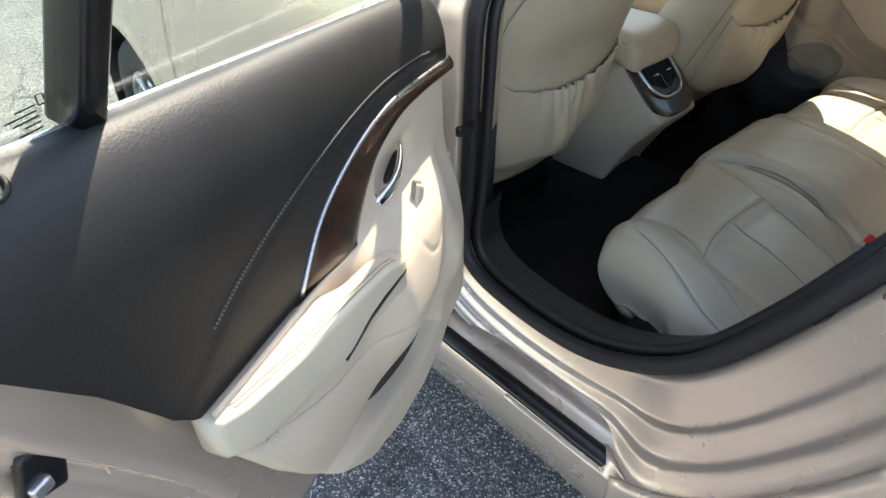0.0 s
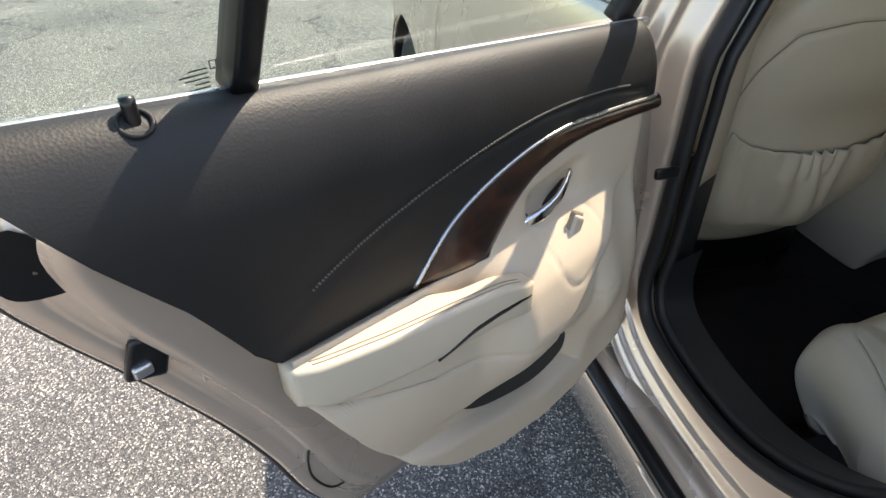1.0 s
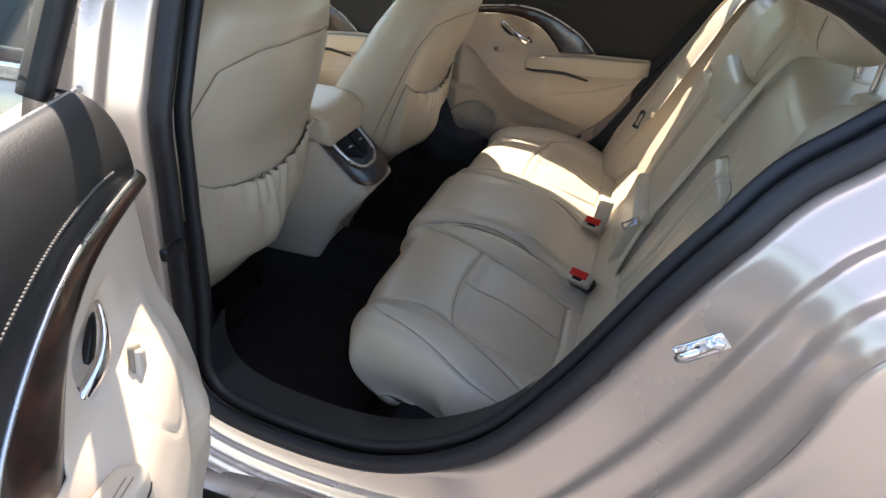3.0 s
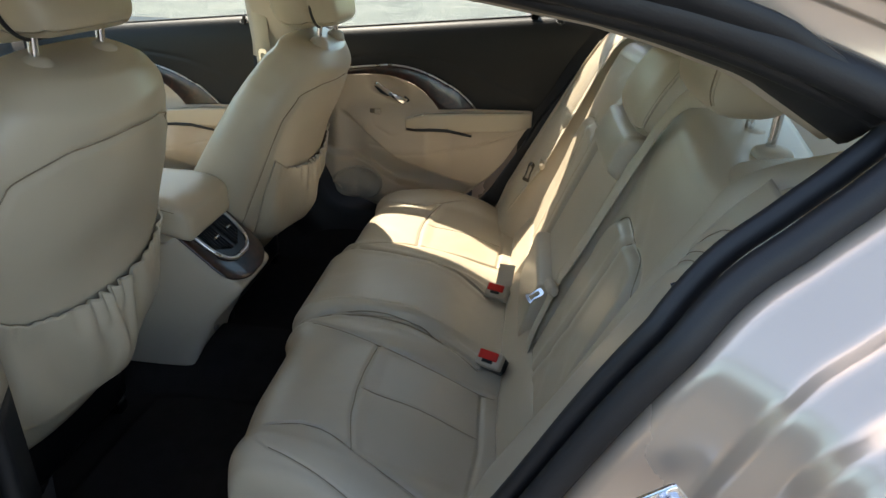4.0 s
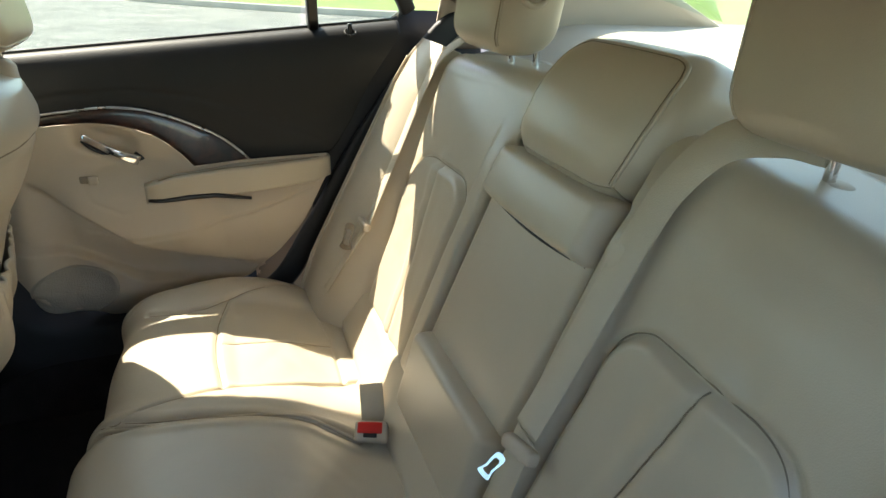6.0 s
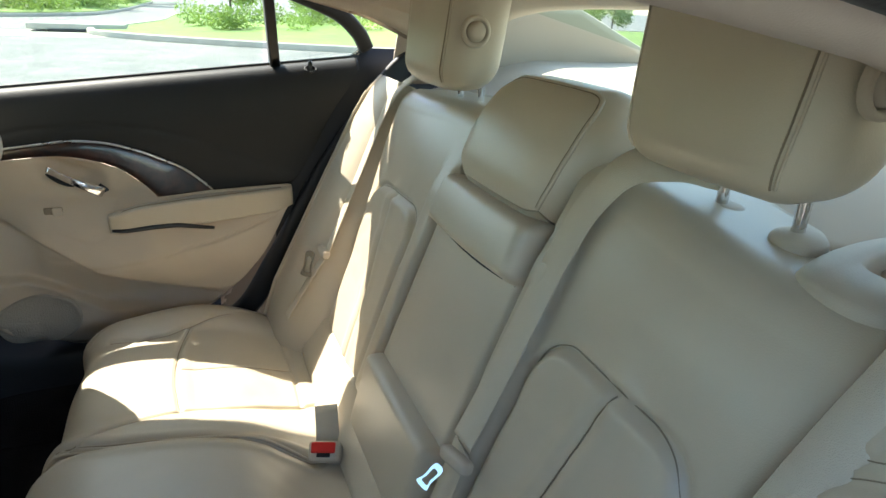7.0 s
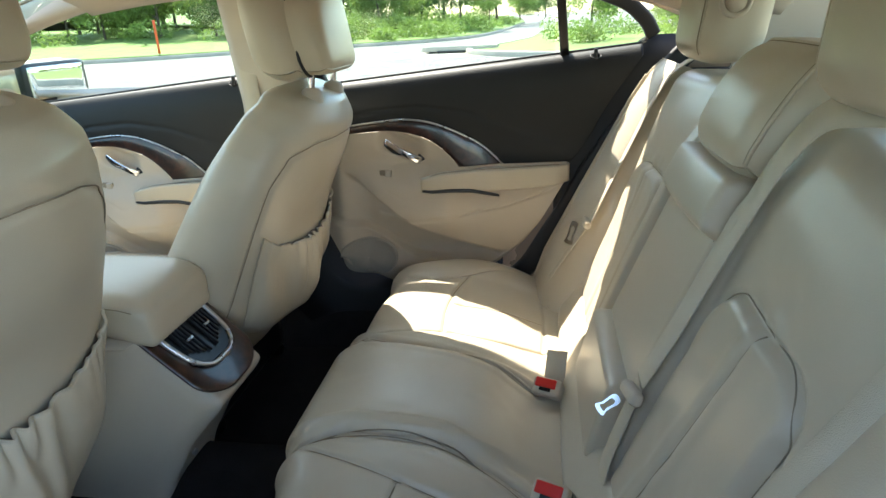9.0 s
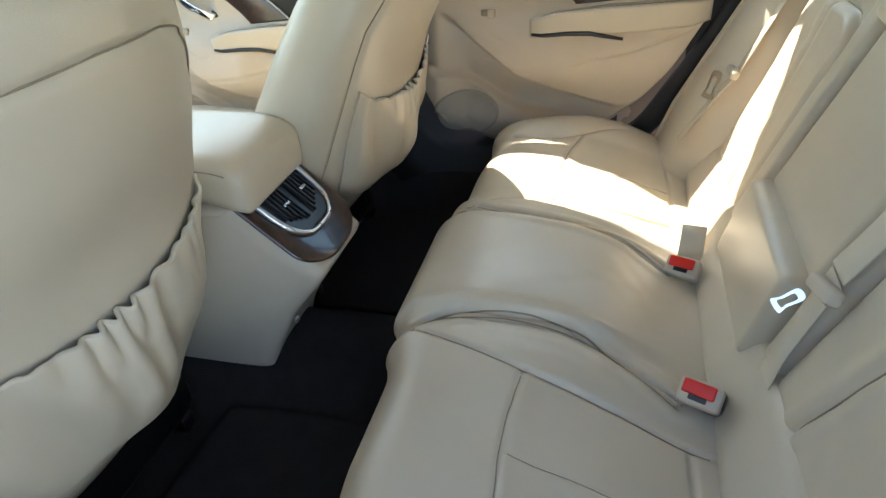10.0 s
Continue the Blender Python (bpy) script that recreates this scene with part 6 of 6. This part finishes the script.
def slope(t, k, lift=0.0):
    """The rear face of the console: t down, k across."""
    c = np.array([(-0.488, 0.650), (-0.440, 0.604), (-0.384, 0.552), (-0.352, 0.524)])
    q = np.stack([np.interp(t, [0, 0.35, 0.75, 1.0], c[:, 0]), np.interp(t, [0, 0.35, 0.75, 1.0], c[:, 1])], -1)
    n = np.array([0.69, 0.725])
    q = q + n * (np.asarray(lift)[..., None] if np.ndim(lift) else lift)
    return np.stack([q[..., 0], CY + np.asarray(k, float) * 1.0 + 0 * q[..., 0], q[..., 1]], -1)


T, K = np.meshgrid(np.linspace(0, 1, 40), np.linspace(-1, 1, 30), indexing="ij")
wd = 0.100 * np.sqrt(np.clip(1 - np.clip((T - 0.62) / 0.40, 0, 1) ** 2.4, 0.02, 1))
sheet("wood_surround", slope(T, K * wd, 0.004 + 0.006 * (1 - K ** 4)), WOOD, con, 0.004, "glossy burl wood surround")
u_ = spline([(0.02, -0.072), (0.30, -0.072), (0.55, -0.062), (0.68, -0.035), (0.70, 0.0), (0.68, 0.035), (0.55, 0.062), (0.30, 0.072), (0.02, 0.072)], 60)
sweep("vent_rim", slope(u_[:, 0], u_[:, 1], np.full(60, 0.013)), ring(0.005, 8), SATIN, con, "satin silver vent rim", up=(0.69, 0, 0.725))
T, K = np.meshgrid(np.linspace(0.02, 0.68, 30), np.linspace(-1, 1, 30), indexing="ij")
wd = 0.070 * np.sqrt(np.clip(1 - np.clip((T - 0.42) / 0.28, 0, 1) ** 2.4, 0.02, 1))
vb = sheet("vent_panel", slope(T, K * wd, 0.0125), BLACK, con, 0.003, "black vent panel")
for sg in (-1, 1):
    for j in range(5):
        yk = sg * (0.012 + 0.010 * j)
        t_ = np.linspace(0.16, 0.58 - 0.03 * j, 8)
        sweep("vane", slope(t_, np.full(8, yk), np.full(8, 0.0165)), rrect(0.0022, 0.007, 0.0009, 1), BLACK, vb, up=(0.69, 0, 0.725))
    box("vent_tab", slope(0.36, sg * 0.03, 0.021), (0.006, 0.018, 0.006), 0.002, SATIN, vb, "silver vent tab", turn=Matrix.Rotation(radians(-46), 3, "Y"))
# padded lid
V, F = soft_box((0.60, 0.215, 0.085), 0.024, 16, lambda V: np.column_stack([V[:, 0], V[:, 1], V[:, 2] - 0.025 * np.clip((V[:, 0] - 0.20) / 0.10, 0, 1) ** 2]))
weld(part("console_lid", V + np.array((-0.745, CY, 0.690)), F, LEATHER, con, "cream padded console lid"))
for sg in (-1, 1):
    sweep("seam", np.array([(x_, CY + sg * 0.1072, 0.712 - 0.02 * max((x_ + 0.52) / 0.08, 0) ** 2) for x_ in np.linspace(-1.02, -0.47, 24)]), ring(0.0009, 5), SEAM, con)
box("power_socket", (-0.452, CY - 0.055, 0.398), (0.008, 0.024, 0.022), 0.003, BLACK, con, "black power socket", turn=Matrix.Rotation(radians(15), 3, "Y"))
box("socket_flap", (-0.448, CY - 0.052, 0.383), (0.008, 0.012, 0.010), 0.002, SATIN, con)

# floor mats
def mat_thing(cx, cy, sx, sy, name):
    m_ = place_empty(name, (cx, cy, 0.246), "black carpet floor mat", "floor mat", "floor mats", "")
    X, Y = np.meshgrid(np.linspace(-1, 1, 30), np.linspace(-1, 1, 30), indexing="ij")
    Zm = 0.252 + 0.006 * np.clip(np.maximum(np.abs(X), np.abs(Y)) - 0.9, 0, 1) * -3 + 0.002 * np.sin(5 * X + 3 * Y)
    P = np.stack([cx + sx / 2 * X * (1 - 0.04 * Y ** 2), cy + sy / 2 * Y * (1 - 0.04 * X ** 2), Zm], 2)
    sheet("mat", P, CARPET, m_, 0.005)


mat_thing(-0.36, -0.34, 0.42, 0.44, "floor_mat")
mat_thing(-0.36, 0.40, 0.42, 0.44, "floor_mat")
# far front belt anchored on the far pillar
fb = place_empty("front_belt", (-0.56, 0.66, 0.93), "front seat belt hanging on the pillar", "seat belt", "", "")
sweep("webbing", spline([(-0.55, 0.655, 1.22), (-0.545, 0.65, 1.05), (-0.54, 0.645, 0.94), (-0.535, 0.64, 0.80)], 20), rrect(0.045, 0.003, 0.001, 1), WEBBING, fb, up=(0, -1, 0))
tongue(fb, (-0.535, 0.628, 0.935), Matrix.Rotation(radians(90), 3, "Z"))


# ---- outside ----
def cols(*a):
    return np.stack(np.broadcast_arrays(*[np.asarray(v, float) for v in a]), -1)


X, Y = np.meshgrid(np.linspace(-1, 1, 30), np.linspace(-1, 1, 30), indexing="ij")
gx, gy = np.sign(X) * np.abs(X) ** 3 * 900, np.sign(Y) * np.abs(Y) ** 3 * 900
tagged(sheet("ground", cols(gx, gy, GROUND), ASPHALT), "sunlit grey asphalt car park", "ground", kind="structure")

VERGE = [(-60, 18), (-30, 21.5), (-18, 23.4), (-13.5, 26.6), (-8.8, 29.5), (-5.0, 33), (-3.2, 40), (-2.4, 60), (-2.0, 90)]
vc = spline(VERGE, 80)


def verge_z(d):
    return GROUND + 0.13 + 0.05 * d


rows = []
for k in np.linspace(0, 1, 16):
    d = k ** 2 * 60
    nrm = np.column_stack([-np.gradient(vc[:, 1]), np.gradient(vc[:, 0])])
    nrm /= np.linalg.norm(nrm, axis=1, keepdims=True)
    rows.append(np.column_stack([vc + nrm * d, np.full(80, GROUND + 0.14 + 0.06 * d)]))
tagged(sheet("grass_bank", np.array(rows), GRASS, None, 0.05), "mown green grass bank behind the kerb", "grass", kind="structure")
sweep("kerb", np.column_stack([vc, np.full(80, GROUND + 0.06)]), rrect(0.18, 0.20, 0.03, 3), CONCRETE)
tagged(bpy.data.objects["kerb"], "pale concrete kerb round the car park", "kerb", kind="structure")
ISLE = [(-2.2, 21.0), (-1.0, 19.0), (1.2, 17.2), (4.0, 15.6), (9, 13.5), (18, 11), (40, 8), (60, 14), (50, 30), (20, 38), (6, 42), (0.8, 40), (-0.4, 30), (-1.6, 24)]
ic = spline(ISLE, 90, closed=True)
ctr = np.array([8.0, 25.0])
P = np.array([np.column_stack([ctr + (ic - ctr) * k, np.full(90, GROUND + 0.12 + 0.5 * (1 - k) ** 1.5)]) for k in np.linspace(1, 0.02, 12)])
tagged(part("grass_island", P.reshape(-1, 3), grid_faces(12, 90, False, True), GRASS), "green grass island with weeds", "grass", kind="structure")
tagged(sweep("kerb", np.column_stack([ic, np.full(90, GROUND + 0.05)]), rrect(0.20, 0.22, 0.03, 3), CONCRETE, closed=True), "pale concrete kerb round the island", "kerb", kind="structure")
inlet = place_empty("kerb_inlet", (-2.6, 22.2, GROUND), "concrete kerb inlet with a dark mouth", "drain", "", "")
box("inlet_slab", (-2.6, 22.2, GROUND + 0.16), (2.6, 1.6, 0.20), 0.05, CONCRETE, inlet)
box("inlet_mouth", (-2.6, 21.38, GROUND + 0.05), (1.5, 0.08, 0.10), 0.02, BLACK, inlet)
X, Y = np.meshgrid(np.linspace(-1, 1, 12), np.linspace(0, 2 * np.pi, 30), indexing="ij")
r_ = (X + 1) / 2
apron = cols(-2.9 + 2.4 * r_ * np.cos(Y), 20.9 + 1.6 * r_ * np.sin(Y), GROUND + 0.012 - 0.008 * r_)
tagged(sheet("gutter_apron", apron, CONCRETE), "pale concrete gutter apron", "pavement", kind="structure")
stk = place_empty("marker_stake", (-16.2, 25.2, GROUND + 0.15), "orange marker stake in the grass", "stake", "", "")
sweep("stake", np.array([(-16.2, 25.2, z) for z in np.linspace(GROUND + 0.1, 1.55, 5)]), rrect(0.10, 0.06, 0.02, 2), ORANGE, stk, up=(0, 1, 0))


def leaf_cloud(name, centres, sizes, count, leaf, mat, parent, seed):
    """Many small folded leaves scattered in uneven clumps."""
    r = np.random.RandomState(seed)
    c = np.asarray(centres)[r.randint(0, len(centres), count)]
    s = np.asarray(sizes)[r.randint(0, len(sizes), count)]
    v = r.normal(size=(count, 3))
    v /= np.linalg.norm(v, axis=1, keepdims=True)
    p = c + v * (s * r.uniform(0.45, 1.0, count) ** 0.5)[:, None] * np.array([1, 1, 0.8])
    a, b = r.normal(size=(count, 3)), r.normal(size=(count, 3))
    a /= np.linalg.norm(a, axis=1, keepdims=True)
    b -= (a * b).sum(1, keepdims=True) * a
    b /= np.linalg.norm(b, axis=1, keepdims=True)
    L = leaf * r.uniform(0.6, 1.4, count)[:, None]
    V = np.stack([p - a * L, p + b * L * 0.45, p + a * L, p - b * L * 0.45 + np.cross(a, b) * L * 0.25], 1).reshape(-1, 3)
    F = [(4 * i, 4 * i + 1, 4 * i + 2, 4 * i + 3) for i in range(count)]
    ob = part(name, V, F, mat, parent, smooth=False)
    return ob


def tree(x, y, h, spread, mat, seed, name="tree", label="leafy green tree at the wood's edge"):
    r = np.random.RandomState(seed)
    z0 = GROUND + 0.14 + 0.06 * 8
    t = place_empty(name, (x, y, z0), label, "tree", "trees at the wood's edge", "")
    trunk = spline([(x, y, z0 - 0.3), (x + r.uniform(-.2, .2), y, z0 + h * 0.35), (x + r.uniform(-.4, .4), y + r.uniform(-.3, .3), z0 + h * 0.75), (x + r.uniform(-.5, .5), y, z0 + h)], 14)
    sweep("trunk", trunk, ring(0.02 * h, 8), BARK, t, up=(1, 0, 0), scale=np.linspace(1, 0.25, 14))
    cs, ss = [], []
    for _ in range(16):
        f = r.uniform(0.2, 1.0)
        a = r.uniform(0, 2 * np.pi)
        d = spread * (1.1 - 0.75 * f) * r.uniform(0.4, 1)
        c = (x + d * math.cos(a), y + d * math.sin(a), z0 + h * f)
        cs.append(c)
        ss.append(spread * r.uniform(0.28, 0.5))
        if _ < 6:
            base_ = trunk[int(f * 10)]
            sweep("limb", spline([tuple(base_), tuple((base_ + np.array(c)) / 2 + np.array([0, 0, 0.2])), c], 6), ring(0.006 * h, 5), BARK, t, up=(1, 0, 0.1), scale=np.linspace(1, 0.3, 6))
    leaf_cloud("crown", cs, ss, 7000, 0.085 if h > 4 else 0.07, mat, t, seed + 100)
    return t


rt = np.random.RandomState(12)
protos = [tree(-16.0, 36.0, 5.0, 2.4, LEAF_DARK, 1), tree(-9.5, 38.0, 4.2, 2.2, LEAF, 2), tree(-23.0, 34.0, 3.0, 2.2, LEAF, 3)]
k = 0
for x in np.arange(-62, 3, 2.3):
    for rowd in range(2):
        d = 11.0 + rowd * 5.5 + rt.uniform(-1.2, 1.2)
        yb = np.interp(x, vc[:60, 0], vc[:60, 1]) if x < -4 else 44 + (x + 4) * 5
        p_ = protos[rt.randint(0, 3)]
        copy_thing(p_, pose(x + rt.uniform(-0.9, 0.9) - 2.0, yb + d, GROUND + 0.14 + 0.06 * d, 0, 0, rt.uniform(0, 360)) @ Matrix.Scale(rt.uniform(0.75, 1.15) * (1.0 if rowd == 0 else 1.5), 4))
for x, y in ((2.5, 30), (5.5, 27), (9, 26), (13, 24), (8, 33), (14, 32), (20, 26), (28, 26), (24, 34), (34, 22), (17, 40), (36, 34)):
    p_ = protos[rt.randint(0, 3)]
    copy_thing(p_, pose(x, y, GROUND + 0.3, 0, 0, rt.uniform(0, 360)) @ Matrix.Scale(rt.uniform(0.4, 0.75), 4))
# shrubs and tall weeds in front of the trees, too many to count
cs, ss = [], []
for x in np.arange(-55, -4, 0.55):
    yb = np.interp(x, vc[:60, 0], vc[:60, 1])
    d = rt.uniform(7.0, 11.0)
    cs.append((x, yb + d, GROUND + 0.2 + 0.06 * d + rt.uniform(0.1, 0.9)))
    ss.append(rt.uniform(0.4, 0.9))
# rank growth right behind the kerb where the road bends away
for q_, n_ in zip(vc, np.column_stack([-np.gradient(vc[:, 1]), np.gradient(vc[:, 0])])):
    if q_[0] > -10.5:
        n_ = n_ / np.linalg.norm(n_)
        for _ in range(9):
            d = rt.uniform(0.7, 7.5)
            c = q_ + n_ * d + np.array((rt.uniform(-0.6, 0.6), rt.uniform(-0.8, 0.8)))
            cs.append((c[0], c[1], GROUND + 0.15 + 0.06 * d + rt.uniform(0.0, 0.25 + 0.12 * d)))
            ss.append(rt.uniform(0.35, 0.6))
tagged(leaf_cloud("shrubs", cs, ss, 60000, 0.075, LEAF, None, 77), "tangled light green shrubs and weeds", "shrubs", kind="stuff")
cs = [(rt.uniform(0.5, 12), rt.uniform(21, 25), GROUND + 0.3 + rt.uniform(0.0, 0.5)) for _ in range(60)]
tagged(leaf_cloud("weeds", cs, [0.35, 0.5, 0.6], 12000, 0.06, LEAF, None, 78), "tall green weeds on the island", "weeds", kind="stuff")
